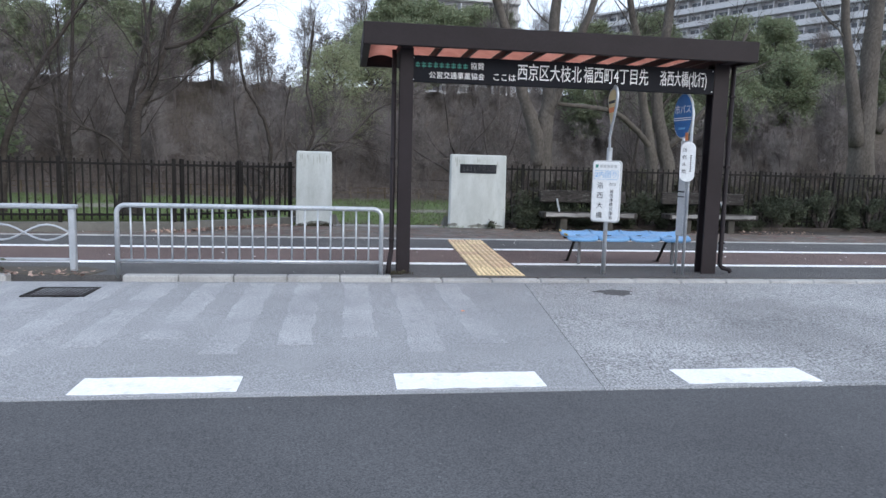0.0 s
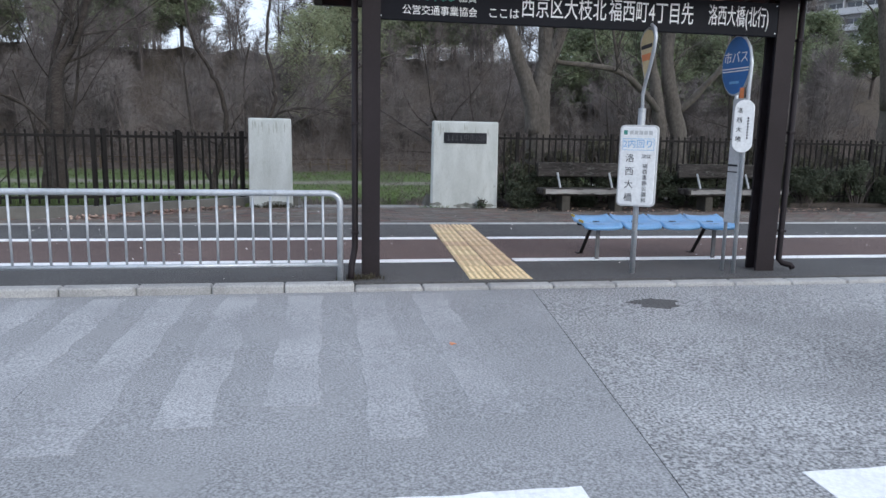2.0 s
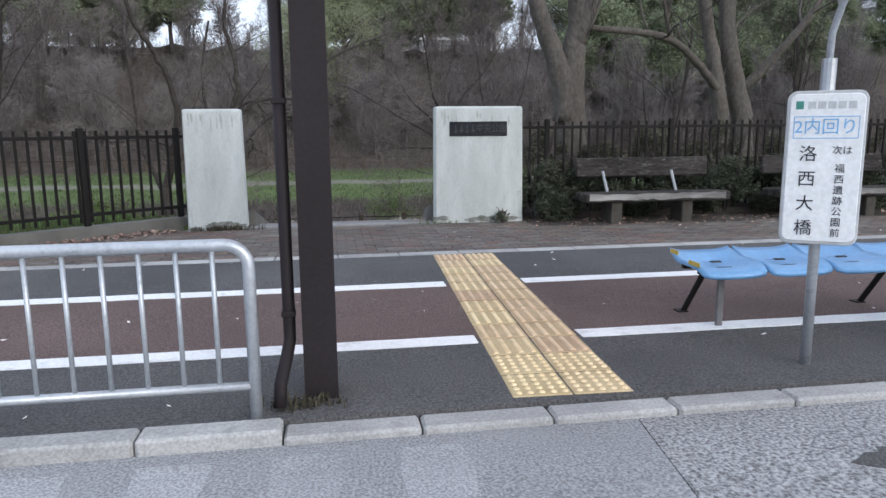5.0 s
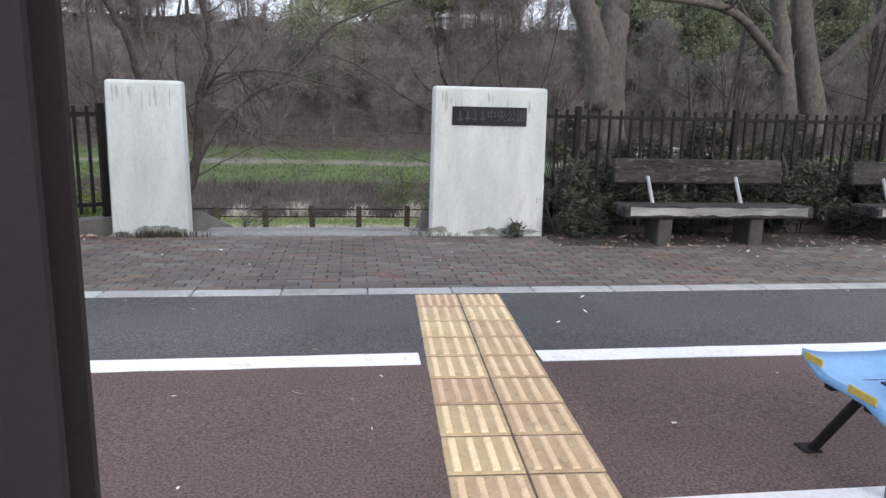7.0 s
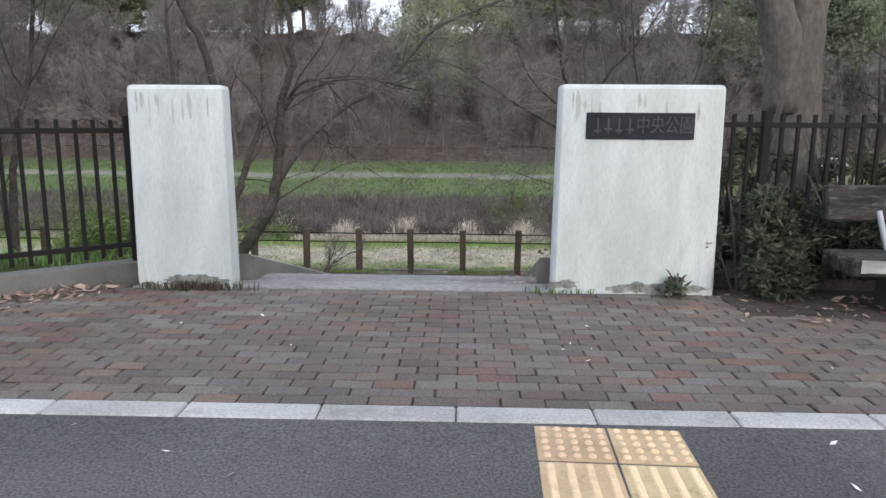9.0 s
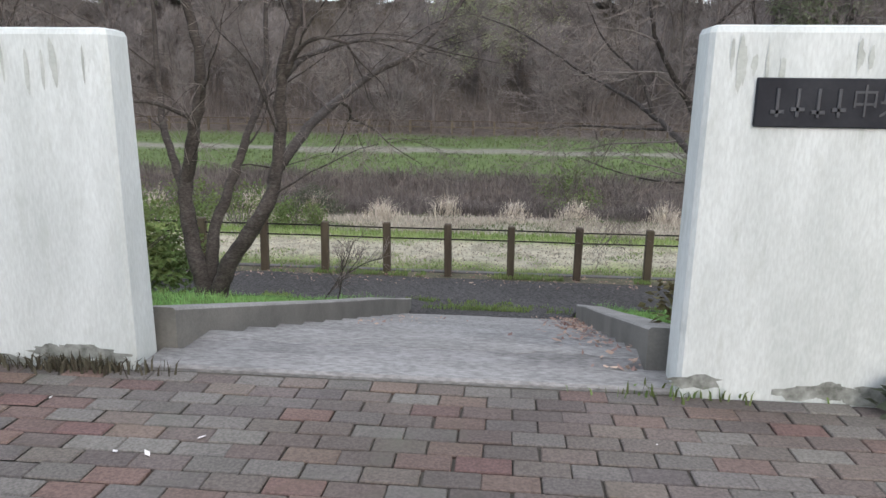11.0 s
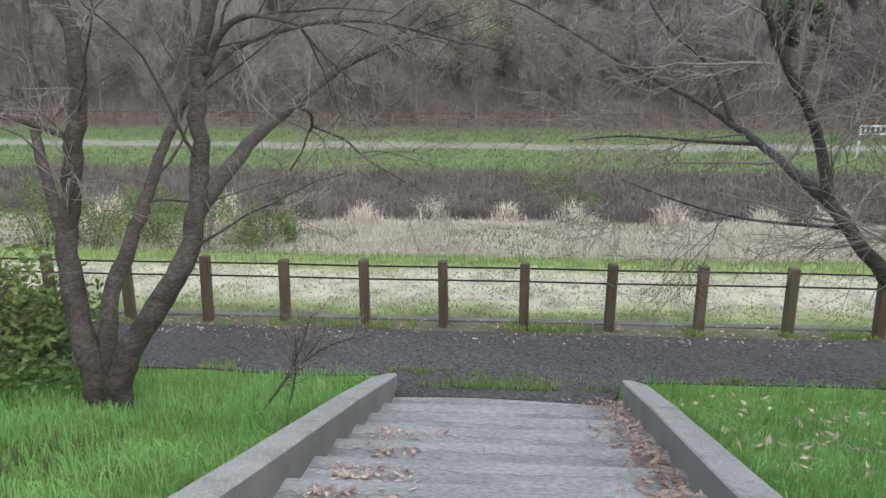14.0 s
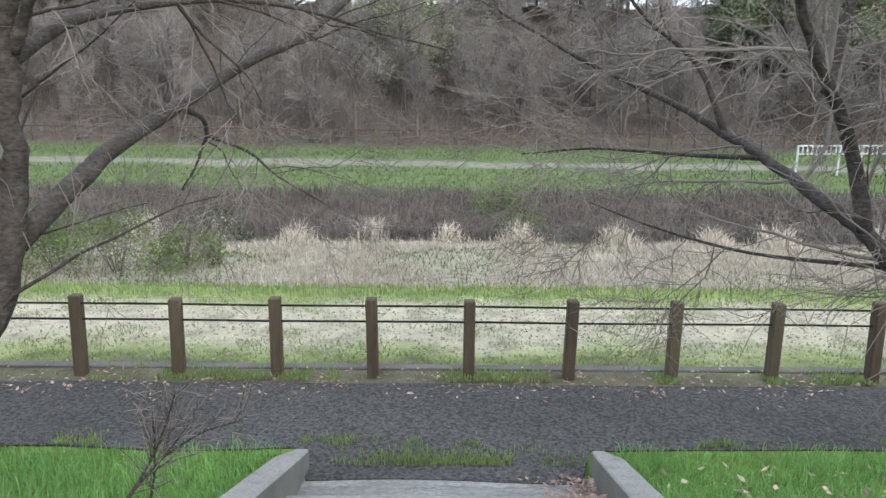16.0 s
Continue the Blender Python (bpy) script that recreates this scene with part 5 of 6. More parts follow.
tree("plane_tree", (8.0, 17.0, -0.3), [
    ([(7.85, 16.95, -0.5), (7.75, 17.0, 0.6), (7.68, 17.0, 1.6), (7.5, 17.0, 2.5), (7.33, 17.0, 3.25), (7.1, 17.0, 4.6), (6.7, 16.9, 6.2), (6.4, 16.8, 8.5)], 0.19, 0.06, 9),
    ([(8.2, 17.05, -0.5), (8.16, 17.0, 0.6), (8.1, 17.0, 1.55), (7.85, 17.0, 2.5), (7.72, 17.0, 3.25), (7.9, 17.1, 4.8), (8.1, 17.2, 6.4), (8.3, 17.2, 9.0)], 0.24, 0.08, 10),
    ([(7.72, 17.0, 1.9), (7.4, 16.9, 2.2), (7.1, 16.8, 2.45), (6.45, 16.5, 2.8), (5.75, 16.3, 2.9), (4.9, 16.2, 2.95), (4.6, 16.1, 3.2)], 0.085, 0.045, 5),
    ([(6.45, 16.5, 2.8), (6.2, 16.3, 3.3), (6.0, 16.1, 4.1)], 0.045, 0.02, 5),
    ([(8.05, 17.0, 2.0), (8.7, 16.7, 2.8), (9.2, 16.5, 3.6), (9.6, 16.3, 4.8)], 0.09, 0.03, 5),
], PLANE, "tall grey tree with twin trunks behind the benches", 12, M_BARKPALE, M_BARK, 14)
tree("plane_tree", (13.15, 16.5, -0.2), [
    ([(13.2, 16.5, -0.35), (13.15, 16.5, 1.2), (13.1, 16.5, 3.0), (13.2, 16.6, 4.5), (13.4, 16.7, 7.0), (13.7, 16.8, 9.5)], 0.4, 0.12, 9),
    ([(12.95, 16.45, 2.2), (12.6, 16.4, 3.8), (12.2, 16.3, 5.2), (11.7, 16.0, 7.5)], 0.2, 0.06, 9),
    ([(13.4, 16.5, 2.6), (14.1, 16.4, 3.9), (14.6, 16.2, 5.6), (15.0, 16.0, 8.0)], 0.2, 0.06, 8),
], PLANE, "stout grey plane tree standing beyond the hedge", 13, M_BARKPALE, M_BARK, 14)

# ---- trees behind the slanting fence ----
SIDE = [(8, 2.2, 45, 0.06, 5, 6), (7, 1.1, 45, 0.02, 4, 4), (5, 0.5, 42, 0.0, 3, 3)]
tree("bare_tree", (-4.48, 15.7, 0.1), [
    ([(-4.5, 15.7, 0.0), (-4.48, 15.7, 0.6), (-4.46, 15.7, 1.5), (-4.42, 15.7, 2.4), (-4.18, 15.7, 2.78), (-3.97, 15.7, 3.3), (-3.82, 15.7, 3.8), (-3.7, 15.7, 4.3), (-3.45, 15.7, 5.0), (-3.3, 15.7, 7.0)], 0.15, 0.04, 11),
    ([(-4.42, 15.7, 2.3), (-4.36, 15.75, 2.75), (-4.2, 15.8, 3.2), (-4.22, 15.9, 4.0), (-4.4, 16.0, 6.0)], 0.075, 0.02, 9),
    ([(-3.84, 15.7, 3.72), (-3.5, 15.65, 3.8), (-3.15, 15.6, 3.95), (-2.7, 15.5, 4.37), (-2.1, 15.4, 4.75), (-1.4, 15.2, 5.6)], 0.06, 0.02, 9),
    ([(-5.06, 16.6, 0.0), (-5.03, 16.8, 0.9), (-5.0, 17.0, 2.04), (-4.85, 17.0, 3.0), (-4.55, 17.0, 3.95), (-4.3, 17.0, 5.5)], 0.12, 0.03, 10),
    ([(-4.46, 15.7, 1.2), (-4.9, 15.5, 1.8), (-5.5, 15.3, 2.1), (-6.2, 15.2, 2.7)], 0.04, 0.012, 9),
], SIDE, "tall dark bare tree with forked trunk behind the iron fence", 21, M_BARK, M_TWIGDARK)
tree("bare_tree", (-7.5, 16.5, 0.0), [
    ([(-7.5, 16.5, -0.1), (-7.4, 16.5, 1.6), (-6.8, 16.5, 3.0), (-6.0, 16.4, 4.2), (-5.0, 16.2, 5.4)], 0.10, 0.02, 12),
    ([(-7.45, 16.5, 1.0), (-8.1, 16.6, 2.6), (-8.4, 16.7, 4.4)], 0.07, 0.02, 10),
], SIDE, "leaning bare tree with pale twigs behind the iron fence", 22, M_BARK, M_TWIGDARK)
tree("bare_tree", (-11.0, 17.5, -0.2), [
    ([(-11, 17.5, -0.3), (-10.8, 17.5, 2.0), (-10.4, 17.6, 4.0), (-10.2, 17.6, 6.5)], 0.13, 0.03, 12),
    ([(-10.9, 17.5, 1.4), (-11.8, 17.6, 3.0), (-12.3, 17.6, 5.0)], 0.07, 0.02, 10),
], SIDE, "bare brown tree by the fence's far end", 23, M_BARK, M_TWIGDARK)

MID = [(9, 2.0, 46, 0.04, 4, 5), (8, 1.0, 45, 0.0, 3, 4), (6, 0.5, 42, 0.0, 3, 3)]
for i, (x, y, h) in enumerate(((-6.2, 20.6, 5.5), (-6.3, 16.9, 6.5), (-7.2, 19.4, 6.0), (-9.5, 19.5, 6.0), (-13.5, 18.5, 6.5), (-17.5, 20.5, 7.0), (8.2, 20.0, 5.0), (10.5, 18.8, 6.0), (16.5, 19.0, 6.5))):
    r_ = random.Random(500 + i)
    zb = ground_z(x, y)
    lx, ly = r_.uniform(-0.8, 0.8), r_.uniform(-0.5, 0.5)
    tree("bare_tree", (x, y, zb), [
        ([(x, y, zb - 0.1), (x + lx * 0.2, y + ly * 0.2, zb + h * 0.35), (x + lx * 0.8, y + ly, zb + h * 0.7), (x + lx * 1.2, y + ly, zb + h)], 0.09, 0.02, 11),
        ([(x, y, zb), (x - lx * 0.6, y + 0.2, zb + h * 0.3), (x - lx * 1.5, y - ly, zb + h * 0.75)], 0.06, 0.015, 9),
    ], MID, "bare brown tree growing on the river bank", 520 + i, M_BARK, M_TWIGDARK, 8, "bare trees of the river bank")

# ---- woods on the far slope ----
FAR = [(15, 3.0, 42, 0.1, 4, 4), (9, 1.6, 44, 0.05, 3, 3), (7, 0.9, 42, 0.03, 3, 2)]


def far_variant(seed, h):
    r = random.Random(seed)
    stems = []
    for k in range(r.choice((1, 2, 3))):
        a = r.uniform(0, math.tau)
        lean = r.uniform(0.04, 0.22)
        stems.append(([(0, 0, -0.6), (math.cos(a) * lean * h * 0.3, math.sin(a) * lean * h * 0.3, h * 0.35), (math.cos(a) * lean * h, math.sin(a) * lean * h, h)], 0.016 * h + 0.02, 0.03, 12))
    spec = [(c, ln * h / 8, an, dr, sd, sg) for c, ln, an, dr, sd, sg in FAR]
    return stems, spec


kinds = []
for i, h in enumerate((6.5, 8.0, 9.5, 7.2, 5.0)):
    stems, spec = far_variant(40 + i, h)
    rng = random.Random(60 + i)
    t = thing("woodland_tree", (0, 0, 0), "bare brown woodland tree on the far slope", "tree", "bare trees of the slope")
    trunk, fine = B(), B()
    for pts, r0, r1, kids in stems:
        path = spline(pts, 8)
        rad = [lerp(r0, r1, k / 8) for k in range(9)]
        trunk.tube(path, rad, 6)
        sp = [(kids, *spec[0][1:])] + list(spec[1:])
        sprout(rng, [trunk, fine], path, rad, 0, sp, 0.22, 0.009)
    part("trunk", trunk, M_TWIGDARK, t)
    part("crown", fine, M_TWIGFAR, t)
    kinds.append(t)
rng = random.Random(77)
spots = []
for row, (y, n, x0, x1) in enumerate(((61.5, 26, -50, 48), (65, 24, -52, 52), (69, 24, -56, 56), (74, 24, -60, 60), (80, 24, -62, 62), (86, 24, -66, 66), (89.5, 30, -66, 66))):
    for k in range(n):
        spots.append((lerp(x0, x1, (k + rng.uniform(0.1, 0.9)) / n), y + rng.uniform(-1.6, 1.6)))
used = set()
for i, (x, y) in enumerate(spots):
    k = rng.randrange(len(kinds)) if y > 63 else rng.choice((0, 3, 4))
    m = pose(x, y, ground_z(x, y) - 0.1, 0, 0, rng.uniform(0, 360)) @ Matrix.Scale(rng.uniform(0.8, 1.15), 4)
    if k not in used:
        used.add(k)
        kinds[k].matrix_basis = m
    else:
        o = copy_thing(kinds[k], m)


def evergreen(seed, h, w, clumps, material, base=0.35, per=80, leaf=0.5, ratio=0.6):
    r = random.Random(seed)
    t = thing("evergreen_tree", (0, 0, 0), "tall evergreen tree on the hill top", "tree", "evergreens of the hill")
    tk, lv = B(), B()
    tk.tube(spline([(0, 0, -0.8), (0.2, 0.1, h * 0.4), (0.1, -0.1, h * 0.9)], 8), [0.3 - 0.03 * k for k in range(9)], 7)
    cl = []
    for k in range(clumps):
        e = r.uniform(base, 1.0)
        prof = math.sin(math.pi * min(1, max(0.08, (e - base) / (1 - base)) ** 0.75))
        a = r.uniform(0, math.tau)
        q = r.uniform(0.3, 1.0) * w * (0.35 + 0.65 * prof)
        c = Vector((math.cos(a) * q, math.sin(a) * q, h * e))
        cl.append((c, r.uniform(0.8, 1.5)))
        tk.tube([(0.1, 0, h * (e - 0.12)), tuple(c)], [0.06, 0.02], 3, False)
    crown(r, lv, cl, per, leaf, ratio)
    part("trunk", tk, M_TWIGDARK, t)
    part("crown", lv, material, t)
    return t


ev = [evergreen(90, 11, 4.2, 95, M_LEAFEVER, 0.32, 190, 0.33), evergreen(91, 12, 3.8, 95, M_LEAFEVER, 0.36, 190, 0.33), evergreen(92, 10, 4.8, 100, M_LEAFEVER, 0.25, 190, 0.33)]
wl_ = evergreen(93, 9, 3.2, 60, M_LEAFWILLOW, 0.2, 170, 0.24, 0.3)
tagged(wl_, "fresh light green willow on the slope")
places = []
rng = random.Random(101)
for x, y, k in ((-34, 84, 0), (-29, 87, 1), (-24, 85, 2), (-19, 88, 0), (-15.5, 86, 1), (-40, 86, 2), (-47, 84, 1), (9, 86, 2), (12, 84, 0), (5.5, 88, 1), (15.5, 87, 0), (18, 89, 2), (28.5, 82, 0), (32, 80, 2), (36, 82, 1), (40, 80, 0), (45, 80, 1), (52, 82, 1), (58, 80, 2), (27, 72, 2), (33, 70, 0), (-55, 86, 0), (41, 72, 2), (-36.5, 81, 2), (-27, 82, 0), (-21.5, 83, 2), (49, 74, 0), (7.5, 83, 2), (37, 75, 0), (2.5, 86, 2), (-62, 82, 1), (66, 80, 0)):
    places.append((x, y, k))
first = set()
for x, y, k in places:
    m = pose(x, y, ground_z(x, y) - 0.2, 0, 0, rng.uniform(0, 360)) @ Matrix.Scale(rng.uniform(0.85, 1.0) * (1.22 if 8 < x < 20 else 1.1 if x > 25 else 1.0), 4)
    if k not in first:
        first.add(k)
        ev[k].matrix_basis = m
    else:
        copy_thing(ev[k], m)
o = copy_thing(ev[2], pose(-9.9, 17.0, ground_z(-9.9, 17.0) - 0.1, 0, 0, 40) @ Matrix.Scale(0.52, 4))
tagged(o, "dark evergreen tree beyond the iron fence")
wl_.matrix_basis = pose(-1.4, 68, ground_z(-1.4, 68) - 0.2, 0, 0, 20) @ Matrix.Scale(1.25, 4)
copy_thing(wl_, pose(2.6, 72, ground_z(2.6, 72) - 0.2, 0, 0, 120))

# ---- shrubs ----
shrub("round_bush", (-3.55, 19.15, -1.12), (1.3, 1.15, 1.42), 9000, 0.085, M_LEAFBUSH, "rounded yellow-green bush on the grass bank", 31, "bush")
for i, (x, y, w, h) in enumerate(((3.5, 14.3, 0.55, 0.95), (4.4, 14.42, 0.7, 0.95), (5.4, 14.45, 0.75, 1.0), (6.3, 14.4, 0.65, 0.95), (7.3, 14.45, 0.75, 1.0), (8.4, 14.45, 0.85, 1.05), (9.5, 14.4, 0.9, 1.1), (10.7, 14.45, 0.95, 1.1), (11.9, 14.45, 0.95, 1.1), (13.1, 14.5, 1.0, 1.1), (14.4, 14.55, 1.0, 1.1), (15.8, 14.6, 1.0, 1.1))):
    shrub("hedge_shrub", (x, y, 0.15), (w, 0.40, h * 1.02), 7500, 0.068, M_LEAFDARK, "dark green drooping hedge shrub before the iron fence", 200 + i, "shrub", "hedge along the fence", ratio=0.32)
r_ = random.Random(238)
for i in range(13):
    x = 3.75 + 0.95 * i
    shrub("park_shrub", (x, 15.05 + 0.1 * r_.random(), 0.12), (0.75, 0.36, 1.62 + 0.25 * r_.random()), 5200, 0.075, M_HEDGEBACK, "dull brownish green shrub growing behind the iron fence", 240 + i, "shrub", "shrubs behind the fence", ratio=0.3, stems=26)
for i, (x, y, w, h, m) in enumerate(((-12, 33, 1.6, 2.0, M_LEAFBUSH), (-9.5, 34.5, 1.2, 1.6, M_LEAFBUSH), (-14.5, 31.5, 1.5, 1.8, M_LEAFBUSH), (-6.6, 39.5, 1.0, 1.1, M_LEAFDARK), (-7.6, 34.0, 1.4, 1.5, M_LEAFBUSH), (-6.0, 35.0, 0.9, 1.0, M_LEAFBUSH), (-10.6, 33.0, 1.4, 1.9, M_LEAFBUSH), (4.0, 42.0, 1.3, 2.0, M_LEAFBUSH))):
    shrub("river_shrub", (x, y, ground_z(x, y)), (w * 1.35, w * 1.1, h * 1.5), 2400, 0.1, m, "loose young green shrub among the reeds", 260 + i, "shrub", "shrubs of the river bed")
shrub("reddish_shrub", (2.5, 14.95, 0.1), (0.36, 0.34, 0.95), 850, 0.055, M_LEAFRED, "thin shrub with reddish leaves behind the gate pillar", 33)
shrub("corner_shrub", (-4.6, 8.25, 0.1), (0.8, 0.35, 0.42), 2200, 0.06, M_LEAFDARK, "low dark shrub at the guard rail's foot", 34)


# ---- grass, reeds, brush ----
def blades(name, count, place, h, w, material, label, seed, category="grass", lean=0.35, tri=True):
    r = random.Random(seed)
    b = B()
    done = 0
    while done < count:
        q = place(r)
        if q is None:
            continue
        x, y, z, k = q
        a = r.uniform(0, math.tau)
        hh = h * k * r.uniform(0.5, 1.25)
        dx, dy = math.cos(a) * w * 0.5, math.sin(a) * w * 0.5
        la = r.uniform(0, math.tau)
        ll = hh * lean * r.random()
        i = len(b.v)
        tx, ty = math.cos(la) * ll, math.sin(la) * ll
        b.v += [(x - dx, y - dy, z - 0.01), (x + dx, y + dy, z - 0.01), (x + tx * 0.35 + dx * 0.7, y + ty * 0.35 + dy * 0.7, z + hh * 0.6), (x + tx * 0.35 - dx * 0.7, y + ty * 0.35 - dy * 0.7, z + hh * 0.6), (x + tx, y + ty, z + hh * (1 - 0.3 * (ll / hh)))]
        b.f += [(i, i + 1, i + 2, i + 3), (i + 3, i + 2, i + 4)]
        done += 1
    ob = part(name, b, material)
    return tagged(ob, label, category, kind="stuff")


def bank_place(r):
    y = 14.7 + 5.5 * r.random() ** 0.9
    x = r.uniform(-6.5, 7.5)
    if stair_left(y) - 0.22 < x < stair_right(y) + 0.22:
        return None
    k = 0.6 + 0.9 * max(0, noise.noise((x * 1.1, y * 1.1, 3)) + 0.35)
    return x, y, ground_z(x, y), k


blades("bank_grass", 65000, bank_place, 0.14, 0.008, M_GRASS, "fresh bright green grass on the bank beside the steps", 51, lean=0.9)


def fence_grass(r):
    x = r.uniform(-13, -1.2)
    y = edge_line(x) + 0.25 + 3.0 * r.random() ** 1.3
    return x, y, ground_z(x, y), 1.0


blades("fence_grass", 12000, fence_grass, 0.13, 0.014, M_FARGRASS, "dull green grass behind the slanting fence", 52)


def meadow(r):
    x = r.uniform(-14, 16)
    y = 22.12 + 3.9 * r.random()
    n = noise.noise((x * 0.9, y * 1.3, 9))
    if 22.9 < y < 24.4 and n < 0.25:
        return None
    if n < -0.12 and y < 24.6:
        return None
    return x, y, ground_z(x, y), 0.6 + 0.8 * (y > 24.8)


blades("meadow_grass", 26000, meadow, 0.07, 0.014, M_MEADOW, "patchy short grass of the river meadow", 53)


def straw_place(r):
    x = r.uniform(-14, 16)
    y = 22.3 + 2.6 * r.random()
    return x, y, ground_z(x, y), 0.6


blades("meadow_straw", 14000, straw_place, 0.05, 0.03, M_DRY, "dry pale straw lying on the meadow", 54, lean=1.6)


def reed_place(r):
    x = r.uniform(-32, 34)
    y = 28.5 + 10.5 * r.random()
    n = noise.noise((x * 0.25, y * 0.4, 5))
    if n < -0.3 - 0.02 * x or (x < -2 and r.random() < 0.4):
        return None
    return x, y, ground_z(x, y), 0.55 + 0.5 * max(0, n + 0.2)


blades("river_reeds", 48000, reed_place, 0.38, 0.028, M_DRY, "dry pale reeds along the river bed", 55, "reeds", 1.8)


def greenbed(r):
    x = r.uniform(-32, 30)
    y = 26.2 + 15 * r.random()
    n = noise.noise((x * 0.25, y * 0.4, 5))
    if n > 0.02 - 0.018 * x:
        return None
    return x, y, ground_z(x, y), 0.6


blades("river_bed_grass", 24000, greenbed, 0.2, 0.03, M_FARGRASS, "greenish weeds between the reeds", 56, "weeds", 1.5)


def brush_place(r):
    x = r.uniform(-40, 42)
    y = 40.2 + 5.6 * r.random()
    return x, y, ground_z(x, y), 0.7 + 0.6 * max(0, noise.noise((x * 0.4, y, 1)) + 0.3)


blades("bank_brush", 48000, brush_place, 0.62, 0.035, M_BRUSH, "brown dead brush on the far river bank", 57, "brush", 1.2)


def tuft_place(r):
    c = r.choice(TUFTS)
    dx = r.gauss(0, 0.45)
    return c[0] + dx, c[1] + r.gauss(0, 0.4), ground_z(c[0], c[1]), c[2] * max(0.3, 1.1 - abs(dx))


rng = random.Random(5)
TUFTS = [(x, 40.0 + rng.uniform(-0.8, 0.8), rng.uniform(0.8, 1.3)) for x in (-14, -9.5, -6.8, -3.7, -1.2, 1.7, 4.2, 7.8, 11, 13.5, 18)]
blades("pampas_tufts", 3000, tuft_place, 0.85, 0.026, M_PAMPAS, "pale feathery dry grass tufts under the far bank", 58, "reeds", 1.5)


def slope_place(r):
    x = r.uniform(-60, 60)
    y = 61 + 27 * r.random()
    return x, y, ground_z(x, y), 0.5 + 0.9 * r.random()


blades("slope_undergrowth", 55000, slope_place, 1.15, 0.035, M_BRUSH, "brown bare undergrowth on the wooded slope", 59, "brush", 1.3)


def far_lawn(r):
    x = r.uniform(-45, 45)
    y = r.choice((r.uniform(45.8, 50.2), r.uniform(53, 59)))
    return x, y, ground_z(x, y), 0.8


blades("far_grass", 16000, far_lawn, 0.2, 0.06, M_FARGRASS, "green grass strip along the far path", 60)


def path_edge(r):
    x = r.uniform(-9, 10)
    if r.random() < 0.6:
        y = 21.62 + abs(r.gauss(0, 0.16))
        k = noise.noise((x * 0.9, 2, 0)) + 0.35
    elif r.random() < 0.15:
        x, y, k = 1.25 + r.gauss(0, 0.5), 20.0 + abs(r.gauss(0, 0.12)), 0.6
    else:
        y = 20.3 + abs(r.gauss(0, 0.08))
        k = noise.noise((x * 1.3, 7, 0)) + 0.3
    if k < 0.32 or noise.noise((x * 3.1, y * 3.1, 4)) < -0.12:
        return None
    return x, y, -1.375, 0.6 + k


blades("path_edge_grass", 9000, path_edge, 0.04, 0.01, M_MEADOW, "short grass creeping over the path edges", 61)


# ---- apartment blocks on the hill ----
def apartment(name, at, rz, length, storeys, label, bay=3.2, depth=10.0):
    t = thing(name, at, label, "apartment building", rz=rz)
    h = storeys * 2.9
    part("wall", box((0, 0.0, -6), (length, depth, h), 0.05), M_WALLAPT, t)
    part("roof", box((-0.3, -1.6, h), (length + 0.3, depth + 0.3, h + 0.5), 0.05), M_WALLAPT, t)
    n = int(length / bay)
    wm = box((0.35, -0.06, 0.25), (bay - 0.35, 0.02, 2.1), 0.02).data("window", M_GLASSDARK)
    fm = box((bay / 2 - 0.05, -0.09, 0.25), (bay / 2 + 0.05, -0.061, 2.1), 0.01).data("window_frame", M_WALLAPT)
    dm = box((-0.06, -1.3, 0.0), (0.06, -0.001, 2.5), 0.02).data("divider", M_WALLAPT)
    for s in range(storeys):
        z = s * 2.9
        part("balcony_floor", box((0, -1.4, z - 0.15), (length, -0.001, z), 0.02), M_WALLAPT, t)
        part("balcony_front", box((0, -1.45, z - 0.1), (length, -1.35, z + 1.05), 0.02), M_WALLAPT, t)
        for k in range(n):
            w = part("window", wm, None, t)
            w.matrix_basis = pose(k * bay, 0, z + 0.05)
            f_ = part("window_frame", fm, None, w)
            d_ = part("divider", dm, None, t)
            d_.matrix_basis = pose(k * bay, 0, z)
    return t


apartment("apartment_building", (62, 173, 10), -58.8, 83, 10, "long pale apartment block with rows of balconies")
apartment("apartment_building", (7.5, 130, 11), 3, 24, 11, "pale apartment block half hidden by the hill trees")


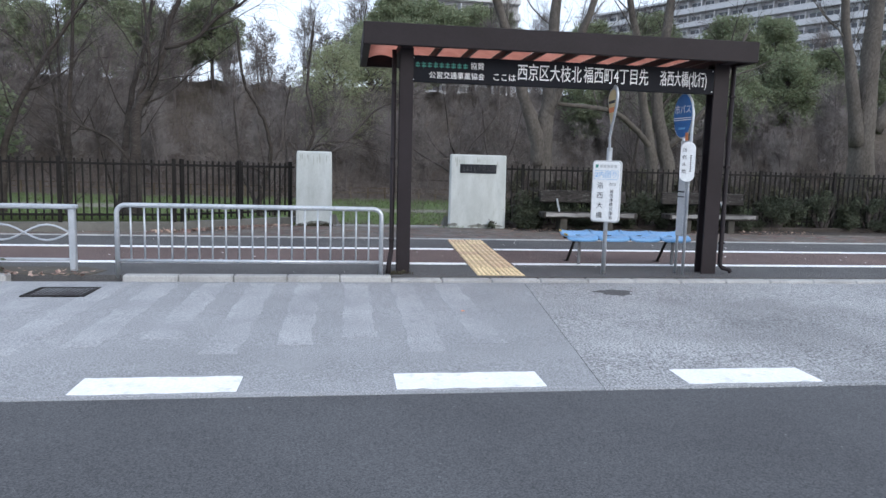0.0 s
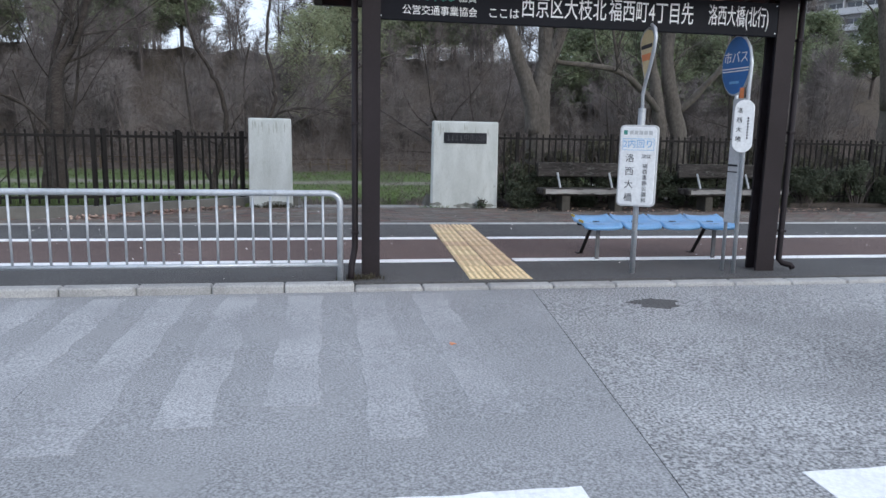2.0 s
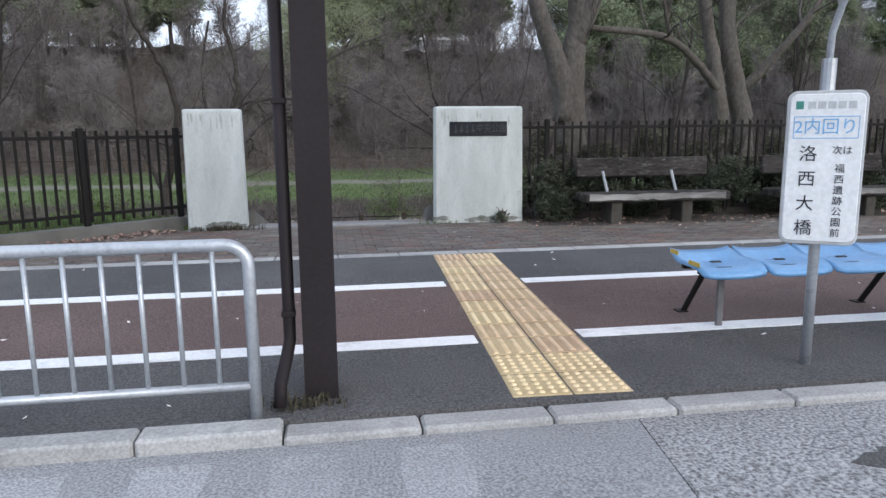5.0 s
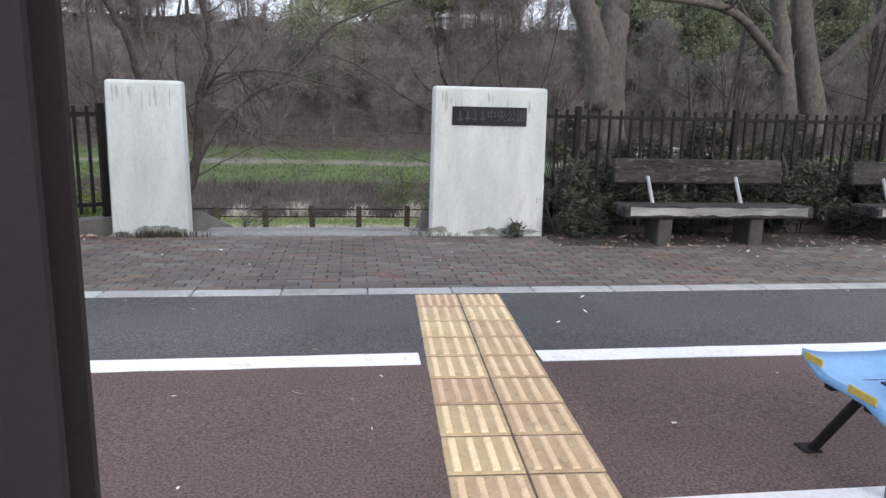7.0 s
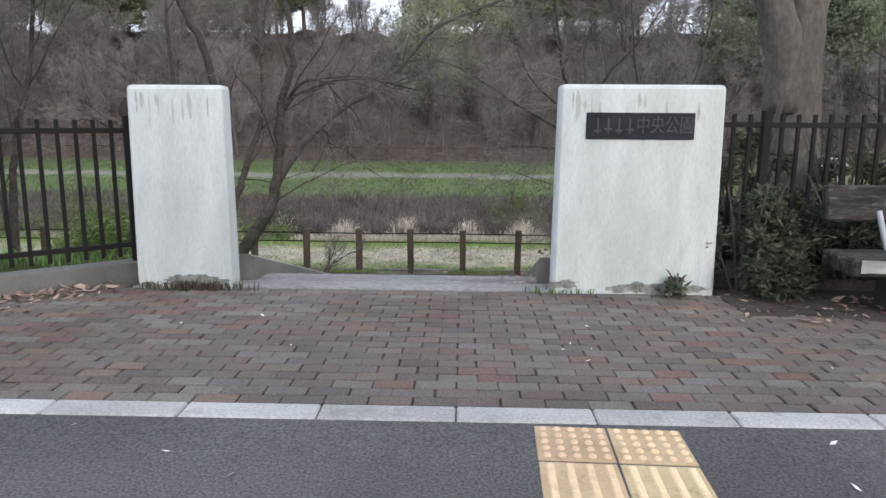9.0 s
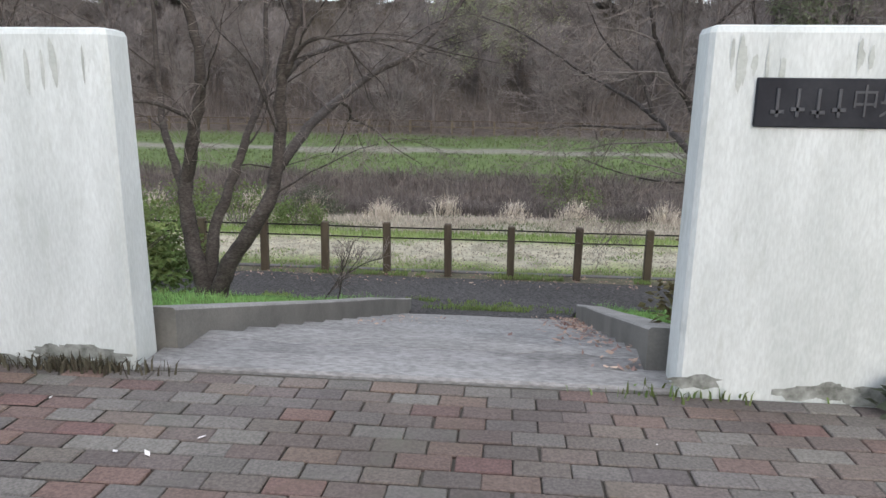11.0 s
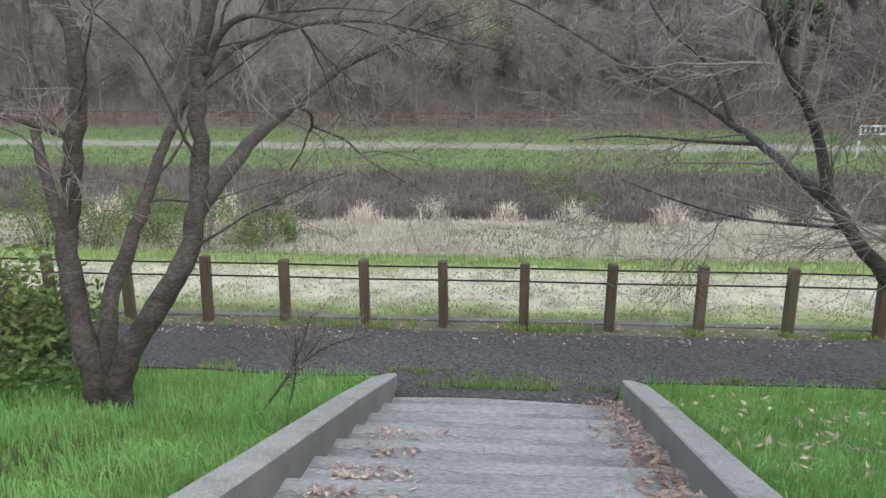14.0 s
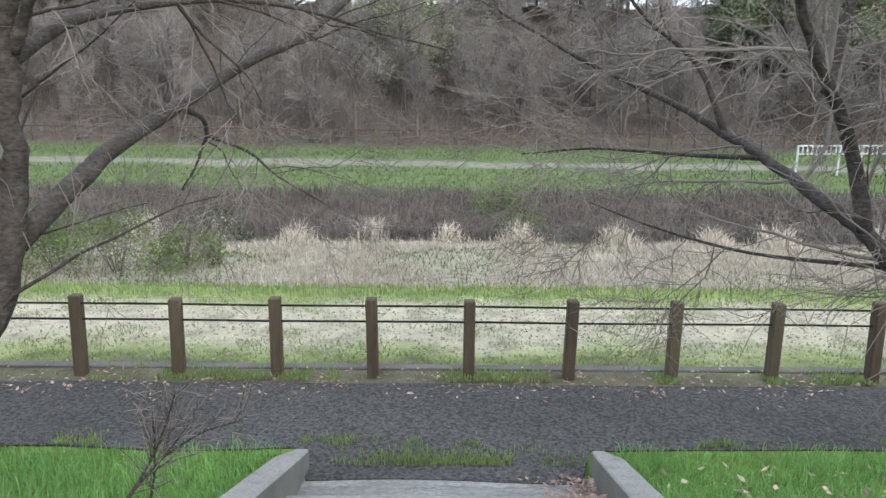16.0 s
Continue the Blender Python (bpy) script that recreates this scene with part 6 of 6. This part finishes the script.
# ---- brick strip: pieces ----
BL, BW = 0.2, 0.1
brick_me = box((0.003, 0.003, -0.03), (BL - 0.003, BW - 0.003, 0.0), 0.004).data("brick", M_BRICK)
rest = B()
rng = random.Random(71)
for row in range(24):
    y = 12.083 + row * BW
    for k in range(-70, 110):
        x = k * BL + (0.1 if row % 2 else 0.0) + rng.uniform(-0.004, 0.004)
        if y + BW > edge_line(x + 0.1) - 0.03 or (y > 14.1 and -0.35 > x > -1.1) or (y > 14.1 and 2.0 < x < 3.3) or (y > 14.12 and -0.4 < x < 2.2):
            continue
        z = 0.152 + rng.uniform(-0.0025, 0.0025)
        tilt = (rng.gauss(0, 0.5), rng.gauss(0, 0.3))
        if -0.2 <= x < 2.75:
            o = part("brick", brick_me, None, bed)
            o.matrix_basis = pose(x, y, z, tilt[0], tilt[1], rng.gauss(0, 0.5))
        else:
            rest.m = pose(x, y, z, tilt[0], tilt[1], rng.gauss(0, 0.5))
            rest.add([(0.004, 0.004, -0.007), (BL - 0.005, 0.004, -0.007), (BL - 0.005, BW - 0.004, -0.007), (0.004, BW - 0.004, -0.007), (0.01, 0.01, 0), (BL - 0.011, 0.01, 0), (BL - 0.011, BW - 0.01, 0), (0.01, BW - 0.01, 0)], [(4, 5, 6, 7), (0, 1, 5, 4), (1, 2, 6, 5), (2, 3, 7, 6), (3, 0, 4, 7)])
rest.m = None
tagged(part("brick_rest", rest, M_BRICKS, bed), kind="stuff")


# ---- litter ----
def litter(name, spots, size, material, label, seed, curl=0.35, category="litter"):
    r = random.Random(seed)
    b = B()
    for x, y, z in spots:
        a = r.uniform(0, math.tau)
        s = size * r.uniform(0.5, 1.3)
        w = s * r.uniform(0.3, 0.6)
        m = pose(x, y, z, r.gauss(0, 14), r.gauss(0, 14), math.degrees(a))
        b.m = m
        c = s * curl * r.random()
        b.add([(-s / 2, 0, 0.002), (0, -w / 2, 0.002 + c * 0.3), (s / 2, 0, 0.002 + c), (0, w / 2, 0.002 + c * 0.3)], [(0, 1, 2), (0, 2, 3)])
    b.m = None
    return tagged(part(name, b, material), label, category, kind="stuff")


rng = random.Random(81)
sp = []
for _ in range(420):
    u = rng.random()
    x = lerp(-3.4, -1.25, u)
    d = abs(rng.gauss(0, 0.16))
    sp.append((x + 0.5 * d, edge_line(x) - 0.05 - d, 0.156 + 0.03 * rng.random() * max(0, 1 - d * 4)))
litter("leaf_drift", sp, 0.085, M_FALLEN, "drift of reddish-brown fallen leaves against the low kerb", 82)
sp = []
for _ in range(2200):
    i = min(11, int(rng.random() ** 0.55 * 12))
    a, b_ = levels[i]
    y = a + (b_ - a) * rng.random() ** 1.6
    sp.append((stair_right(y) - 0.02 - abs(rng.gauss(0, 0.17)), y, 0.151 - RISE * i + 0.02 * rng.random()))
for _ in range(420):
    i = rng.choice((4, 5, 5, 6, 6, 7, 8))
    a, b_ = levels[i]
    y = a + 0.1 + 0.3 * rng.random()
    sp.append((stair_left(y) + 0.15 + abs(rng.gauss(0, 0.28)), y, 0.15 - RISE * i + 0.015 * rng.random()))
litter("stair_leaves", sp, 0.05, M_FALLEN, "brown fallen leaves gathered along the steps", 83)
sp = [(rng.uniform(-5, 9), rng.uniform(8.4, 14.1), 0) for _ in range(150)]
sp = [(x, y, (0.156 if y > 12.15 else walk_z(x, y) + 0.005)) for x, y, _ in sp if y < edge_line(x) - 0.1]
litter("pale_litter", sp, 0.036, M_PETAL, "small pale petals and scraps scattered on the paving", 84, 0.2)
sp = [(rng.uniform(3.2, 10), 14.15 - abs(rng.gauss(0, 0.38)), 0.16) for _ in range(420)]
litter("hedge_leaves", sp, 0.07, M_FALLEN, "dry leaves lying beneath the hedge and benches", 85)
sp = [(rng.uniform(-8, 8), 21.6 + rng.gauss(0, 0.22), -1.368) for _ in range(1300)]
litter("fence_leaves", sp, 0.05, M_FALLEN, "dry leaves along the foot of the river fence", 86)
sp = [(x, y, ground_z(x, y) + 0.04) for x, y in ((rng.uniform(2.6, 5), rng.uniform(16, 20)) for _ in range(260))]
litter("bank_leaves", sp, 0.08, M_FALLEN, "dry leaves lying in the grass bank", 87)
sp = [(rng.uniform(-9, -2.85), rng.uniform(8.0, 8.45), 0.11 + 0.02 * rng.random()) for _ in range(300)]
litter("gutter_leaves", sp, 0.07, M_FALLEN, "brown leaves in the soil strip below the guard rail", 88)
litter("coral_leaf", [(1.1, 6.5, road_z(0, 6.5) + 0.004), (1.115, 6.515, road_z(0, 6.51) + 0.004)], 0.05, M_ORANGE, "small coral-red leaf lying on the bus bay", 89, 0.1)
M_HEDGEGROUND = mat("dark_hedge_ground", (0.04, 0.034, 0.03), (0.085, 0.073, 0.065), 2.5, 60, 0.95, 0.6, grains=(0.6, 1.4))
rng = random.Random(97)
# dark strip with a ragged front edge over the bricks, then the hedge bed
near = [(3.3 + 0.12 * k, 13.62 + 0.16 * noise.noise((k * 0.21, 4, 0)) + rng.uniform(-0.03, 0.03)) for k in range(120)]
bed_ground = B().prism(near + [(x, 14.36) for x, _ in near[::-1]], 0.12, 0.1575)
bed_ground.prism([(3.3, 14.38), (17.6, 14.38), (17.6, 15.5), (3.3, 15.5)], 0.1, 0.236)
tagged(part("hedge_soil", bed_ground, M_HEDGEGROUND), "dark ground beneath the hedge and benches", "soil", kind="structure")
soil = B().prism([(-12, 8.22), (-2.85, 8.22), (-2.78, 8.5), (-3.1, 8.75), (-12, 8.75)], 0.05, 0.112)
tagged(part("soil_strip", soil, M_JOINT), "narrow strip of bare soil along the guard rail", "soil", kind="structure")


def weed_at(cx, cy, z, n, spread_, h, name, label, material, seed):
    def place(r):
        return cx + r.gauss(0, spread_), cy + r.gauss(0, 0.03), z, 1.0
    return blades(name, n, place, h, 0.012, material, label, seed, "weeds", 0.9)


weed_at(-0.55, 14.16, 0.15, 300, 0.17, 0.075, "dead_weed", "dark dead weeds at the foot of the pillar", M_MOSS, 91)
weed_at(0.6, 8.36, 0.10, 140, 0.1, 0.055, "post_weed", "small dull green weeds round the shelter post's foot", M_MOSS, 92)
weed_at(2.1, 14.17, 0.15, 60, 0.2, 0.06, "sill_weed", "small weeds along the gate sill", M_LEAFBUSH, 93)
shrub("pillar_weed", (2.98, 14.1, 0.15), (0.12, 0.06, 0.24), 60, 0.07, M_LEAFDARK, "small leafy weed growing against the gate pillar", 94, "weed", stems=5)
# young bare shrub at the end of the stair wall
tree("bare_shrub", (-0.55, 18.6, -0.98), [
    ([(-0.75, 18.5, -1.05), (-0.52, 18.6, -0.74), (-0.41, 18.7, -0.62), (-0.2, 18.7, -0.36)], 0.013, 0.004, 15),
    ([(-0.55, 18.58, -0.78), (-0.42, 18.68, -0.55), (-0.3, 18.7, -0.22)], 0.01, 0.004, 15),
    ([(-0.5, 18.6, -1.02), (-0.44, 18.68, -0.7), (-0.43, 18.7, -0.35)], 0.01, 0.004, 14),
    ([(-0.42, 18.7, -0.62), (-0.2, 18.75, -0.48), (0.02, 18.75, -0.4)], 0.009, 0.004, 10),
], [(6, 0.3, 40, 0.05, 3, 3), (4, 0.16, 40, 0.02, 3, 2)], "small leafless shrub in the grass by the stair wall", 95, M_BARK, M_TWIG, 5, category="shrub")
